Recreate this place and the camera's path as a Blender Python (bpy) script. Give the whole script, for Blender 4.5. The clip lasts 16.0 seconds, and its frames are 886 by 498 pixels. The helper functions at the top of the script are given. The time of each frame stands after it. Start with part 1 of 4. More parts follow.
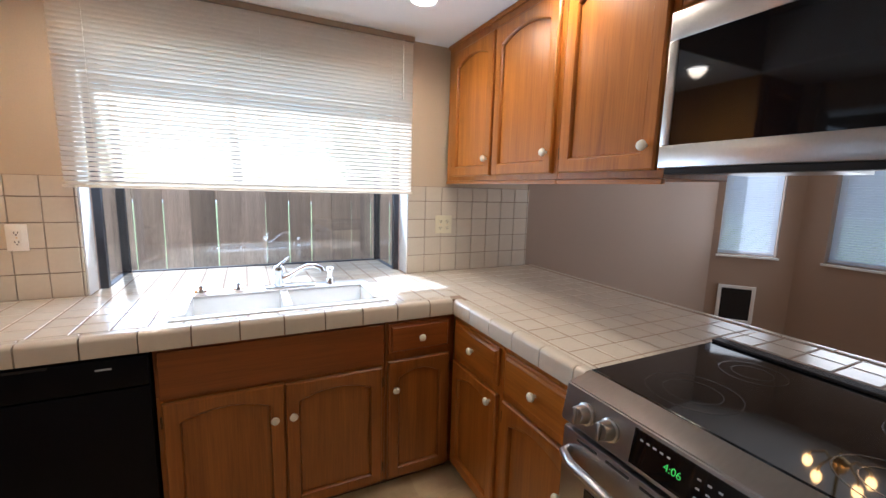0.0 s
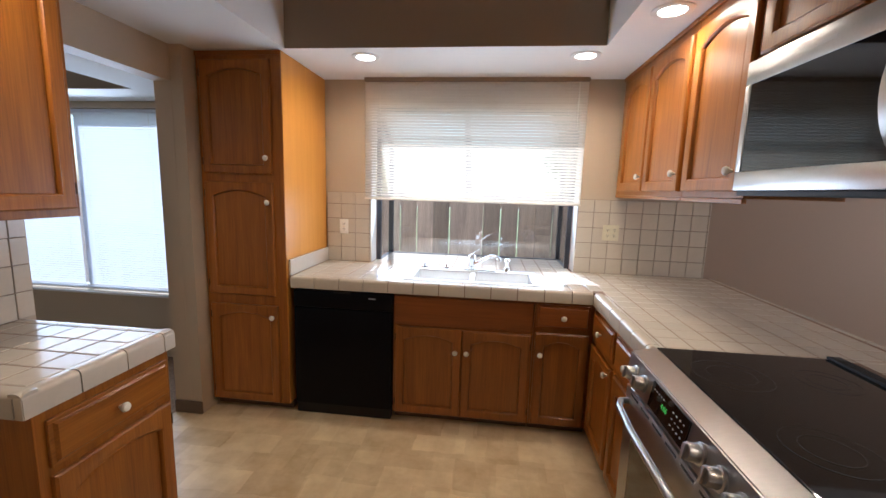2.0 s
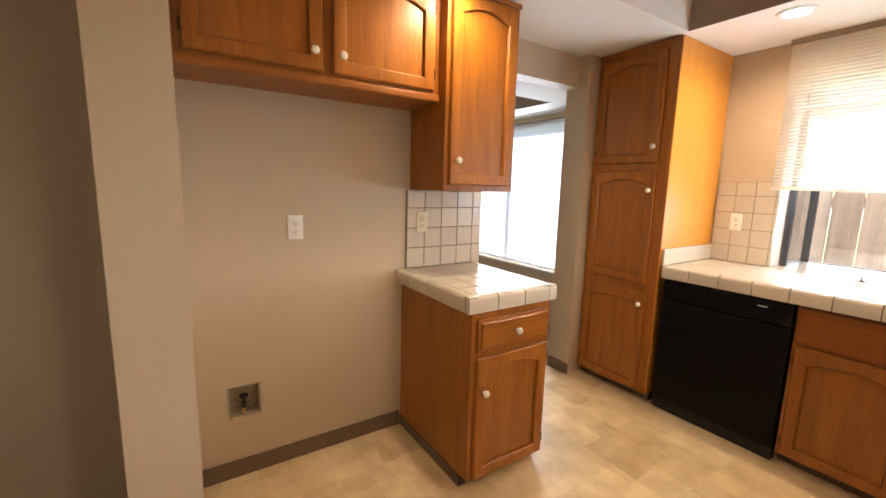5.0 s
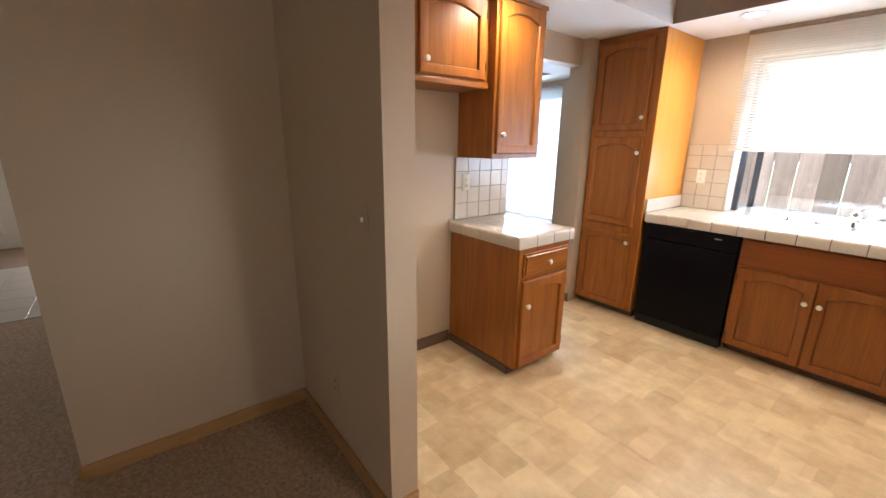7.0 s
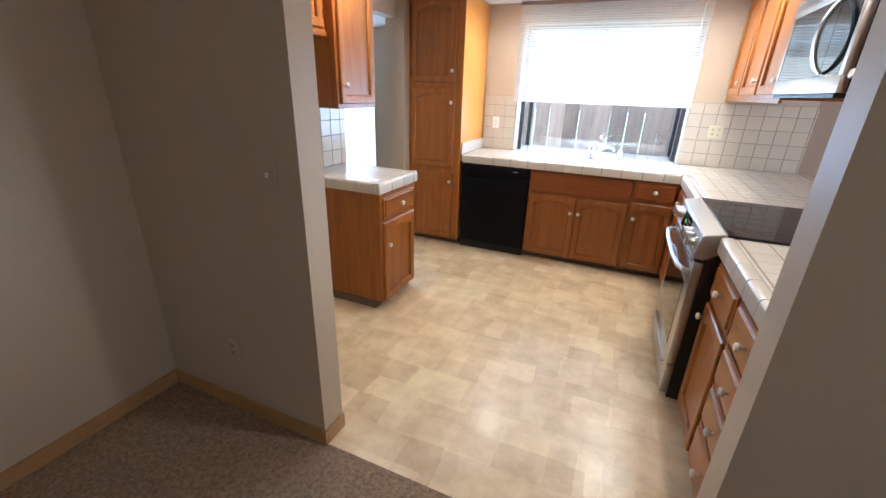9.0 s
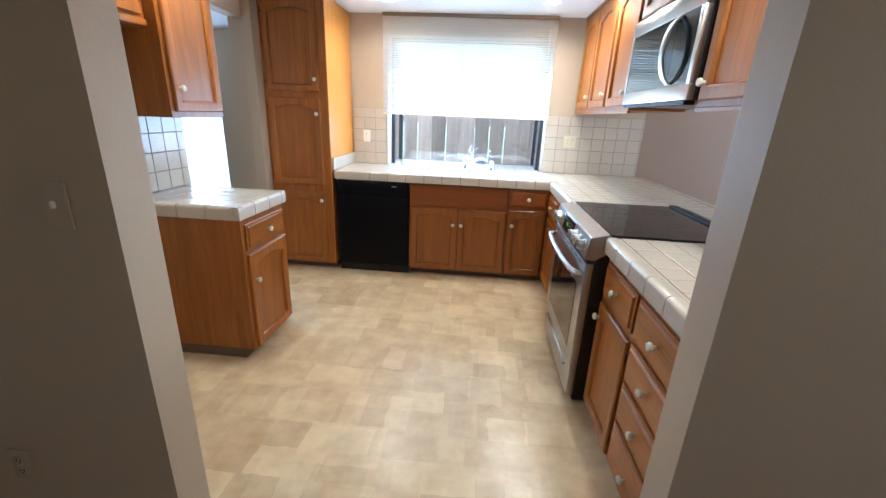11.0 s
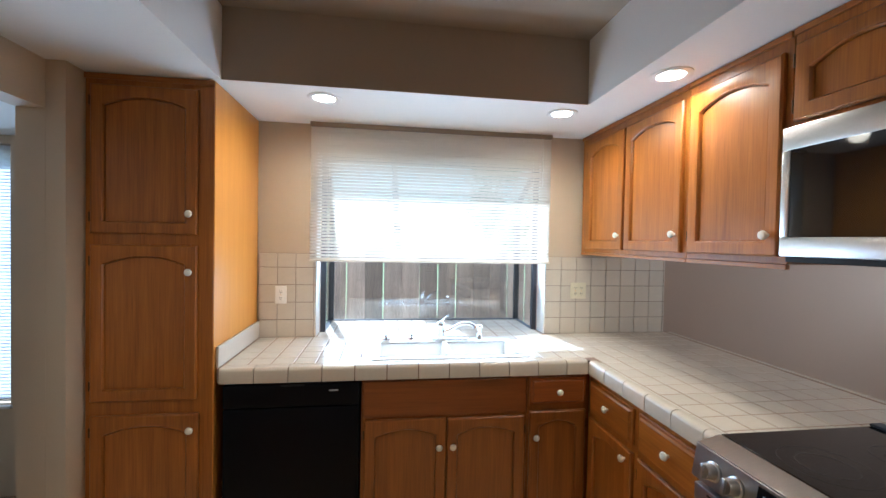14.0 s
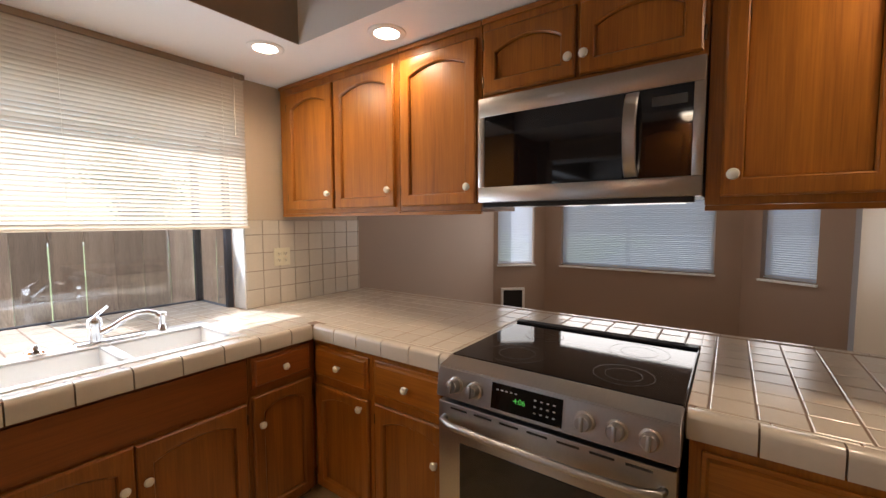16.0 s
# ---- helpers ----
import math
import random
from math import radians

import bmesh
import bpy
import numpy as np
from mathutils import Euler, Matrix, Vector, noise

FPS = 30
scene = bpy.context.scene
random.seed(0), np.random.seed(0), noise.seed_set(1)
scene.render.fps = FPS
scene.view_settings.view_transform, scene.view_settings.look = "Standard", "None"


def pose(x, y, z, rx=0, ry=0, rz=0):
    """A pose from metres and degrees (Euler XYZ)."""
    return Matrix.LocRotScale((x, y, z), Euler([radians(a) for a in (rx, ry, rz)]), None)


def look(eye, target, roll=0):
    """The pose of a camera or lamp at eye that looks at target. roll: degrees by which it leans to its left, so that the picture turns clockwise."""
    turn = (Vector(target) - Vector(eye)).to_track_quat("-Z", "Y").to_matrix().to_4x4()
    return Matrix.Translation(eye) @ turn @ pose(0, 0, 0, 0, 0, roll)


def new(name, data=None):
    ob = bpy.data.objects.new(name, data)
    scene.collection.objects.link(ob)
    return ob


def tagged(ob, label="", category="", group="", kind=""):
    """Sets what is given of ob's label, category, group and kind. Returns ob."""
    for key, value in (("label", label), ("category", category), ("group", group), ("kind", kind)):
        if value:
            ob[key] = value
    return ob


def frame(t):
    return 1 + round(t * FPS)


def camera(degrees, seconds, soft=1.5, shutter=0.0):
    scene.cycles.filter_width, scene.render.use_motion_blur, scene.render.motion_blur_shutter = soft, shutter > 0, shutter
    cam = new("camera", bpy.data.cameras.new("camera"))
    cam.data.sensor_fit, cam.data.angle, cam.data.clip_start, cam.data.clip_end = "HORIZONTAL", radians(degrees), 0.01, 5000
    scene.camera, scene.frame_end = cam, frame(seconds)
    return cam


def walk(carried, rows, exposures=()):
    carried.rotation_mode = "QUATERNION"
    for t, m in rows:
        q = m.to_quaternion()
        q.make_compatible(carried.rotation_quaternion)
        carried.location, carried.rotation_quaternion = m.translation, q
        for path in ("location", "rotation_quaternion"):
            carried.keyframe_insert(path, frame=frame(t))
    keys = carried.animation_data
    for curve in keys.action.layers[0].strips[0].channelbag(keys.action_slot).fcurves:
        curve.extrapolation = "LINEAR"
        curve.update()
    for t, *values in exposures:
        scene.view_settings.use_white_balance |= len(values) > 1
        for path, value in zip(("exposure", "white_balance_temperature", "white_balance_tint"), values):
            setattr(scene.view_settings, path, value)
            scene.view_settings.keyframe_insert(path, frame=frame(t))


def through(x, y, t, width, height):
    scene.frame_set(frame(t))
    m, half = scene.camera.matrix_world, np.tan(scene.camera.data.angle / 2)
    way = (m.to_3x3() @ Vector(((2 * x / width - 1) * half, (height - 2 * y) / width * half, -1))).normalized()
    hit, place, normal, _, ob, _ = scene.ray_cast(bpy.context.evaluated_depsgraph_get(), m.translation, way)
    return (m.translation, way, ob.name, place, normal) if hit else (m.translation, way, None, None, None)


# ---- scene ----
cam = camera(95.4, 16.0)
PATH = [
    (0, (2.459, 1.676, 1.462), (3.333, 3.451, 1.167), 1.6),
    (0.5, (2.493, 1.45, 1.464), (2.863, 3.393, 1.173), 1.6),
    (1, (2.553, 1.269, 1.477), (2.645, 3.245, 1.188), 1.7),
    (1.5, (2.652, 1.139, 1.502), (2.587, 3.116, 1.206), 1.7),
    (2, (2.709, 0.945, 1.513), (2.49, 2.912, 1.222), 1.7),
    (2.5, (2.797, 0.744, 1.513), (2.344, 2.673, 1.241), 1.7),
    (3, (2.791, 0.677, 1.502), (2.134, 2.551, 1.266), 1.7),
    (3.5, (2.748, 0.742, 1.461), (1.722, 2.445, 1.252), 1.6),
    (4, (2.754, 0.822, 1.416), (1.373, 2.253, 1.199), 1.5),
    (4.5, (2.765, 0.824, 1.397), (1.211, 2.058, 1.148), 1.4),
    (5, (2.785, 0.826, 1.391), (1.133, 1.912, 1.086), 1.5),
    (5.2, (2.794, 0.803, 1.393), (1.124, 1.852, 1.062), 1.5),
    (7.3, (3.026, -0.022, 1.484), (1.561, 1.203, 0.889), 0.8),
    (7.5, (3.01, -0.07, 1.487), (1.596, 1.186, 0.837), 1.0),
    (8, (2.93, -0.233, 1.465), (1.689, 1.163, 0.749), 1.0),
    (8.5, (2.891, -0.335, 1.508), (1.934, 1.26, 0.771), 1.3),
    (9, (2.876, -0.355, 1.503), (2.145, 1.357, 0.772), 1.9),
    (11.3, (2.67, -0.042, 1.443), (2.561, 1.86, 0.834), 2.0),
    (11.5, (2.618, 0.048, 1.478), (2.529, 1.96, 0.9), 1.7),
    (12, (2.475, 0.279, 1.512), (2.437, 2.222, 1.042), 1.6),
    (12.5, (2.363, 0.528, 1.549), (2.398, 2.5, 1.218), 1.5),
    (13, (2.362, 0.843, 1.569), (2.487, 2.829, 1.364), 1.3),
    (13.5, (2.315, 1.086, 1.565), (2.504, 3.073, 1.454), 1.3),
    (14, (2.251, 1.303, 1.57), (2.527, 3.283, 1.53), 1.1),
    (14.5, (2.242, 1.53, 1.502), (2.678, 3.482, 1.486), 0.9),
    (15, (2.173, 1.658, 1.463), (2.908, 3.517, 1.446), 0.6),
    (15.5, (2.105, 1.667, 1.475), (3.311, 3.26, 1.383), 0.2),
    (16, (2.078, 1.619, 1.466), (3.702, 2.778, 1.326), -0.2),
]
EXPOSURES = [(0.0, 0.78, 5100, 9), (0.5, 0.78, 5300, 10), (1.5, 0.76, 5200, 10), (2.5, 0.82, 5200, 10), (3.5, 0.98, 5250, 10), (4.2, 1.28, 5600, 10), (5.2, 1.68, 6200, 10), (7.3, 1.85, 5000, 8),
             (8.0, 1.9, 4650, 7), (9.2, 1.82, 4500, 4), (11.3, 1.70, 4350, 0), (12.5, 1.36, 4450, 2), (13.5, 1.15, 4600, 3), (14.0, 1.05, 4700, 2), (15.0, 0.76, 5000, 7), (15.5, 0.66, 5300, 10), (16.0, 0.6, 6000, 13)]
walk(cam, [(t, look(eye, target, roll)) for t, eye, target, roll in PATH], EXPOSURES)

# ---- light ----
world = bpy.data.worlds.new("sky")
scene.world = world
world.use_nodes = True
sky = world.node_tree.nodes.new("ShaderNodeTexSky")
sky.sky_type, sky.sun_disc = "NISHITA", False
SUN = Vector((-0.24, 1.0, 1.27)).normalized()
sky.sun_elevation = math.asin(SUN.z)
sky.sun_rotation = math.atan2(SUN.x, SUN.y)
sky.dust_density, sky.air_density = 1.5, 1.2
background = world.node_tree.nodes["Background"]
world.node_tree.links.new(sky.outputs[0], background.inputs[0])
background.inputs[1].default_value = 0.15
sun = new("sun", bpy.data.lights.new("sun", "SUN"))
sun.data.energy, sun.data.angle, sun.data.color = 5.0, radians(0.5), (1, 0.97, 0.94)
sun.matrix_world = look(SUN * 30, (0, 0, 0))


def sky_lamp(name, x0, x1, z0, z1, y, power, rise=0.0):
    """The sky's light through a window opening."""
    lamp = new(name, bpy.data.lights.new(name, "AREA"))
    lamp.data.shape, lamp.data.size, lamp.data.size_y = "RECTANGLE", x1 - x0, z1 - z0
    lamp.data.energy, lamp.data.color = power, (0.86, 0.93, 1.0)
    lamp.matrix_world = look(((x0 + x1) / 2, y, (z0 + z1) / 2), ((x0 + x1) / 2, y - 1, (z0 + z1) / 2 + rise))
    return lamp


sky_lamp("nook_daylight", -1.5, 0.0, 0.6, 2.05, 3.86, 13)
sky_lamp("garden_roof_daylight", 1.86, 3.29, 1.94, 2.08, 4.09, 0.5, -0.4)
# Aimed upward: added to brighten the soffit like sun bounced off the sill.
sky_lamp("kitchen_daylight", 1.86, 3.29, 0.96, 1.41, 4.06, 7, 0.5)

# Added fill lamps in unseen openings: brighten the dining room and the hall.
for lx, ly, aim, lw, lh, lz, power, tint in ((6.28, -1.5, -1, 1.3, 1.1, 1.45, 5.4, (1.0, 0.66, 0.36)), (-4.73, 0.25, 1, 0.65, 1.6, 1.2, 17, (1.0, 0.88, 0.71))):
    side = new("added_side_light", bpy.data.lights.new("added_side_light", "AREA"))
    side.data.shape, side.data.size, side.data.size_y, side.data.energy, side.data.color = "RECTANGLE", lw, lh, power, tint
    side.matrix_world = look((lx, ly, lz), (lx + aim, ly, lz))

for bx, by, tx, ty, bw, power in ((6.86, 2.51, 5.9, 2.51, 1.5, 13), (6.66, 3.75, 5.95, 3.18, 0.42, 1.5), (6.68, 1.22, 5.97, 1.63, 0.4, 2)):
    bay_lamp = new("bay_daylight", bpy.data.lights.new("bay_daylight", "AREA"))
    bay_lamp.data.shape, bay_lamp.data.size, bay_lamp.data.size_y = "RECTANGLE", bw, 1.0
    bay_lamp.data.energy, bay_lamp.data.color = power, (1.0, 0.91, 0.80)
    bay_lamp.matrix_world = look((bx, by, 1.44), (tx, ty, 1.40))

SOFFIT = 2.305
CANS = [(1.915, 3.49), (3.222, 3.49), (3.452, 2.905), (3.452, 1.15), (1.30, 1.92)]
for cx, cy in CANS:
    spot = new("can_light", bpy.data.lights.new("can_light", "SPOT"))
    spot.data.energy, spot.data.spot_size, spot.data.spot_blend = 15, radians(170), 0.75
    spot.data.shadow_soft_size, spot.data.color = 0.05, (1, 0.74, 0.47)
    spot.matrix_world = look((cx, cy, SOFFIT - 0.012), (cx, cy, 0))


# ---- materials ----
def material(name, color, rough=0.5, metal=0.0, spread=0.06, scale=6.0, fine=90.0, bump=0.05, stretch=(1, 1, 1), coat=0.0, per_object=0.0, space="Object", distance=0.002):
    """A surface with large tone variation, fine grain and relief."""
    m = bpy.data.materials.new(name)
    m.use_nodes = True
    nodes, links = m.node_tree.nodes, m.node_tree.links
    bsdf = nodes["Principled BSDF"]
    coords = nodes.new("ShaderNodeTexCoord")
    mapping = nodes.new("ShaderNodeMapping")
    mapping.inputs["Scale"].default_value = stretch
    links.new(coords.outputs[space], mapping.inputs["Vector"])
    big = nodes.new("ShaderNodeTexNoise")
    big.inputs["Scale"].default_value, big.inputs["Detail"].default_value = scale, 4
    small = nodes.new("ShaderNodeTexNoise")
    small.inputs["Scale"].default_value, small.inputs["Detail"].default_value = fine, 3
    for n in (big, small):
        links.new(mapping.outputs[0], n.inputs["Vector"])
    total = nodes.new("ShaderNodeMath")
    total.operation = "ADD"
    links.new(big.outputs["Fac"], total.inputs[0])
    links.new(small.outputs["Fac"], total.inputs[1])
    spanner = nodes.new("ShaderNodeMapRange")
    spanner.inputs["From Min"].default_value, spanner.inputs["From Max"].default_value = 0.6, 1.4
    spanner.inputs["To Min"].default_value, spanner.inputs["To Max"].default_value = 1 - spread, 1 + spread
    links.new(total.outputs[0], spanner.inputs[0])
    value = spanner.outputs[0]
    if per_object:
        info = nodes.new("ShaderNodeObjectInfo")
        own = nodes.new("ShaderNodeMapRange")
        own.inputs["To Min"].default_value, own.inputs["To Max"].default_value = 1 - per_object, 1 + per_object
        links.new(info.outputs["Random"], own.inputs[0])
        product = nodes.new("ShaderNodeMath")
        product.operation = "MULTIPLY"
        links.new(value, product.inputs[0])
        links.new(own.outputs[0], product.inputs[1])
        value = product.outputs[0]
    tone = nodes.new("ShaderNodeVectorMath")
    tone.operation = "SCALE"
    tone.inputs[0].default_value = color
    links.new(value, tone.inputs["Scale"])
    links.new(tone.outputs[0], bsdf.inputs["Base Color"])
    bsdf.inputs["Roughness"].default_value, bsdf.inputs["Metallic"].default_value = rough, metal
    bsdf.inputs["Coat Weight"].default_value = coat
    if bump:
        relief = nodes.new("ShaderNodeBump")
        relief.inputs["Strength"].default_value, relief.inputs["Distance"].default_value = bump, distance
        links.new(small.outputs["Fac"], relief.inputs["Height"])
        links.new(relief.outputs[0], bsdf.inputs["Normal"])
    return m


def oak(name, along, base=(0.41, 0.147, 0.0135), dark=(0.175, 0.052, 0.005)):
    """Varnished honey oak; along is the axis of the grain."""
    m = bpy.data.materials.new(name)
    m.use_nodes = True
    nodes, links = m.node_tree.nodes, m.node_tree.links
    bsdf = nodes["Principled BSDF"]
    coords, info = nodes.new("ShaderNodeTexCoord"), nodes.new("ShaderNodeObjectInfo")
    shift = nodes.new("ShaderNodeVectorMath")
    shift.operation = "ADD"
    jump = nodes.new("ShaderNodeMath")
    jump.operation = "MULTIPLY"
    jump.inputs[1].default_value = 17.0
    links.new(info.outputs["Random"], jump.inputs[0])
    links.new(coords.outputs["Object"], shift.inputs[0])
    links.new(jump.outputs[0], shift.inputs[1])
    def streaks(cross, length, detail):
        mapping = nodes.new("ShaderNodeMapping")
        size = [cross] * 3
        size["xyz".index(along)] = length
        mapping.inputs["Scale"].default_value = size
        links.new(shift.outputs[0], mapping.inputs["Vector"])
        tex = nodes.new("ShaderNodeTexNoise")
        tex.inputs["Scale"].default_value, tex.inputs["Detail"].default_value, tex.inputs["Distortion"].default_value = 1, detail, 0.6
        links.new(mapping.outputs[0], tex.inputs["Vector"])
        return tex.outputs["Fac"]
    broad, pores = streaks(22, 1.3, 4), streaks(190, 5, 3)
    ramp = nodes.new("ShaderNodeValToRGB")
    ramp.color_ramp.elements[0].position, ramp.color_ramp.elements[0].color = 0.24, (*dark, 1)
    ramp.color_ramp.elements[1].position, ramp.color_ramp.elements[1].color = 0.66, (*base, 1)
    blend = nodes.new("ShaderNodeMix")
    blend.data_type = "FLOAT"
    blend.inputs["Factor"].default_value = 0.48
    links.new(broad, blend.inputs["A"])
    links.new(pores, blend.inputs["B"])
    links.new(blend.outputs["Result"], ramp.inputs[0])
    own = nodes.new("ShaderNodeMapRange")
    own.inputs["To Min"].default_value, own.inputs["To Max"].default_value = 0.9, 1.08
    links.new(info.outputs["Random"], own.inputs[0])
    tone = nodes.new("ShaderNodeVectorMath")
    tone.operation = "SCALE"
    links.new(ramp.outputs[0], tone.inputs[0])
    links.new(own.outputs[0], tone.inputs["Scale"])
    links.new(tone.outputs[0], bsdf.inputs["Base Color"])
    bsdf.inputs["Roughness"].default_value = 0.34
    relief = nodes.new("ShaderNodeBump")
    relief.inputs["Strength"].default_value, relief.inputs["Distance"].default_value = 0.12, 0.001
    links.new(pores, relief.inputs["Height"])
    links.new(relief.outputs[0], bsdf.inputs["Normal"])
    return m


def vinyl(name):
    """Sheet vinyl printed as irregular beige stone blocks."""
    m = bpy.data.materials.new(name)
    m.use_nodes = True
    nodes, links = m.node_tree.nodes, m.node_tree.links
    bsdf = nodes["Principled BSDF"]
    coords = nodes.new("ShaderNodeTexCoord")
    wobble = nodes.new("ShaderNodeTexNoise")
    wobble.inputs["Scale"].default_value, wobble.inputs["Detail"].default_value = 7, 2
    links.new(coords.outputs["Object"], wobble.inputs["Vector"])
    moved = nodes.new("ShaderNodeVectorMath")
    moved.operation = "MULTIPLY_ADD"
    moved.inputs[1].default_value = (0.042, 0.042, 0.0)
    links.new(wobble.outputs["Color"], moved.inputs[0])
    links.new(coords.outputs["Object"], moved.inputs[2])
    def courses(width, height, offset, every):
        tex = nodes.new("ShaderNodeTexBrick")
        tex.offset, tex.offset_frequency, tex.squash, tex.squash_frequency = offset, 2, 0.62, every
        tex.inputs["Color1"].default_value, tex.inputs["Color2"].default_value = (0.50, 0.335, 0.16, 1), (0.93, 0.76, 0.46, 1)
        tex.inputs["Scale"].default_value, tex.inputs["Mortar Size"].default_value = 1.0, 0.0
        tex.inputs["Brick Width"].default_value, tex.inputs["Row Height"].default_value = width, height
        links.new(moved.outputs[0], tex.inputs["Vector"])
        return tex.outputs["Color"]
    tones = nodes.new("ShaderNodeMix")
    tones.data_type = "RGBA"
    tones.inputs["Factor"].default_value = 0.42
    links.new(courses(0.31, 0.155, 0.43, 3), tones.inputs["A"])
    links.new(courses(0.185, 0.235, 0.31, 2), tones.inputs["B"])
    cloud = nodes.new("ShaderNodeTexNoise")
    cloud.inputs["Scale"].default_value, cloud.inputs["Detail"].default_value, cloud.inputs["Roughness"].default_value = 7, 5, 0.6
    links.new(coords.outputs["Object"], cloud.inputs["Vector"])
    ramp = nodes.new("ShaderNodeValToRGB")
    ramp.color_ramp.elements[0].position, ramp.color_ramp.elements[0].color = 0.33, (0.54, 0.37, 0.18, 1)
    ramp.color_ramp.elements[1].position, ramp.color_ramp.elements[1].color = 0.66, (0.94, 0.79, 0.50, 1)
    links.new(cloud.outputs["Fac"], ramp.inputs[0])
    blend = nodes.new("ShaderNodeMix")
    blend.data_type = "RGBA"
    blend.inputs["Factor"].default_value = 0.4
    links.new(tones.outputs["Result"], blend.inputs["A"])
    links.new(ramp.outputs[0], blend.inputs["B"])
    links.new(blend.outputs["Result"], bsdf.inputs["Base Color"])
    bsdf.inputs["Roughness"].default_value = 0.45
    bsdf.inputs["Coat Weight"].default_value, bsdf.inputs["Coat Roughness"].default_value = 0.9, 0.27
    relief = nodes.new("ShaderNodeBump")
    relief.inputs["Strength"].default_value, relief.inputs["Distance"].default_value = 0.2, 0.002
    links.new(cloud.outputs["Fac"], relief.inputs["Height"])
    links.new(relief.outputs[0], bsdf.inputs["Normal"])
    return m


def glass(name, tint=(1, 1, 1), rough=0.0):
    """Clear pane: mostly see-through, mirror-like at grazing angles on either face."""
    m = bpy.data.materials.new(name)
    m.use_nodes = True
    nodes, links = m.node_tree.nodes, m.node_tree.links
    clear, gloss, mix, edge = (nodes.new("ShaderNode" + k) for k in ("BsdfTransparent", "BsdfGlossy", "MixShader", "LayerWeight"))
    clear.inputs[0].default_value = (*tint, 1)
    gloss.inputs["Roughness"].default_value = rough
    steep, share = nodes.new("ShaderNodeMath"), nodes.new("ShaderNodeMath")
    steep.operation, share.operation = "POWER", "MULTIPLY_ADD"
    edge.inputs["Blend"].default_value, steep.inputs[1].default_value = 0.5, 5.0
    share.inputs[1].default_value, share.inputs[2].default_value = 0.85, 0.12
    links.new(edge.outputs["Facing"], steep.inputs[0])
    links.new(steep.outputs[0], share.inputs[0])
    links.new(share.outputs[0], mix.inputs[0])
    links.new(clear.outputs[0], mix.inputs[1])
    links.new(gloss.outputs[0], mix.inputs[2])
    links.new(mix.outputs[0], nodes["Material Output"].inputs[0])
    return m


def slat_plastic(name, color, through):
    """Thin vinyl or aluminium slats that let some light through."""
    m = bpy.data.materials.new(name)
    m.use_nodes = True
    nodes, links = m.node_tree.nodes, m.node_tree.links
    bsdf = nodes["Principled BSDF"]
    bsdf.inputs["Base Color"].default_value, bsdf.inputs["Roughness"].default_value = (*color, 1), 0.45
    passing, mix = nodes.new("ShaderNodeBsdfTranslucent"), nodes.new("ShaderNodeMixShader")
    passing.inputs[0].default_value = (*color, 1)
    mix.inputs[0].default_value = through
    links.new(bsdf.outputs[0], mix.inputs[1])
    links.new(passing.outputs[0], mix.inputs[2])
    links.new(mix.outputs[0], nodes["Material Output"].inputs[0])
    return m


def glowing(name, color, strength):
    m = bpy.data.materials.new(name)
    m.use_nodes = True
    bsdf = m.node_tree.nodes["Principled BSDF"]
    bsdf.inputs["Base Color"].default_value = (*color, 1)
    bsdf.inputs["Emission Color"].default_value = (*color, 1)
    bsdf.inputs["Emission Strength"].default_value = strength
    return m


OAK_UP, OAK_X, OAK_Y = oak("oak_vertical", "z"), oak("oak_along_x", "x"), oak("oak_along_y", "y")
# Golden veneer of the pantry side, lightened to hold the window's light.
OAK_LIT_SIDE = oak("lit_oak_side_panel", "z", (0.66, 0.295, 0.042), (0.55, 0.228, 0.030))
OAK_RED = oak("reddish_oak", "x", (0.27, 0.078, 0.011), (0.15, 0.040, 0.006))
# Same honey oak, darkened to carry the shade of the backlit window run.
OAK_SHADED = oak("shaded_honey_oak", "z", (0.31, 0.106, 0.012), (0.15, 0.045, 0.006))
KICK = material("toe_kick", (0.125, 0.085, 0.058), 0.6)
PAINT = material("tan_wall_paint", (0.53, 0.435, 0.315), 0.52, spread=0.03, scale=1.5, fine=140, bump=0.35, distance=0.0015)
TAUPE = material("taupe_tray", (0.33, 0.27, 0.205), 0.75, spread=0.03, scale=1.5, fine=140, bump=0.35, distance=0.0015)
MAUVE = material("mauve_wall_paint", (0.34, 0.25, 0.19), 0.7, spread=0.03, scale=1.5, fine=140, bump=0.35, distance=0.0015)
WHITE = material("white_ceiling_paint", (0.80, 0.79, 0.76), 0.8, spread=0.02, scale=2, fine=120, bump=0.3, distance=0.0015)
TRIM = material("white_trim", (0.78, 0.77, 0.74), 0.4, spread=0.02)
TILE = material("white_glazed_tile", (0.60, 0.535, 0.44), 0.20, spread=0.035, scale=9, fine=60, bump=0.03, per_object=0.035)
GROUT = material("grout", (0.23, 0.155, 0.105), 0.9, spread=0.2, scale=14)
PALE_GROUT = material("pale_grout", (0.27, 0.22, 0.175), 0.9, spread=0.15, scale=14)
VINYL = vinyl("beige_stone_vinyl")
CARPET = material("brown_carpet", (0.39, 0.275, 0.18), 1.0, spread=0.6, scale=60, fine=230, bump=1.0, distance=0.01)
HALL_TILE = material("hall_tile", (0.42, 0.38, 0.33), 0.35, spread=0.08)
BASE_WOOD = material("wood_baseboard", (0.42, 0.25, 0.10), 0.45, spread=0.2, scale=8, stretch=(1, 1, 8))
BASE_VINYL = material("brown_vinyl_base", (0.15, 0.10, 0.065), 0.5)
STEEL = material("brushed_steel", (0.47, 0.46, 0.45), 0.3, 1.0, spread=0.06, scale=3, fine=60, bump=0.05, stretch=(40, 1, 40))
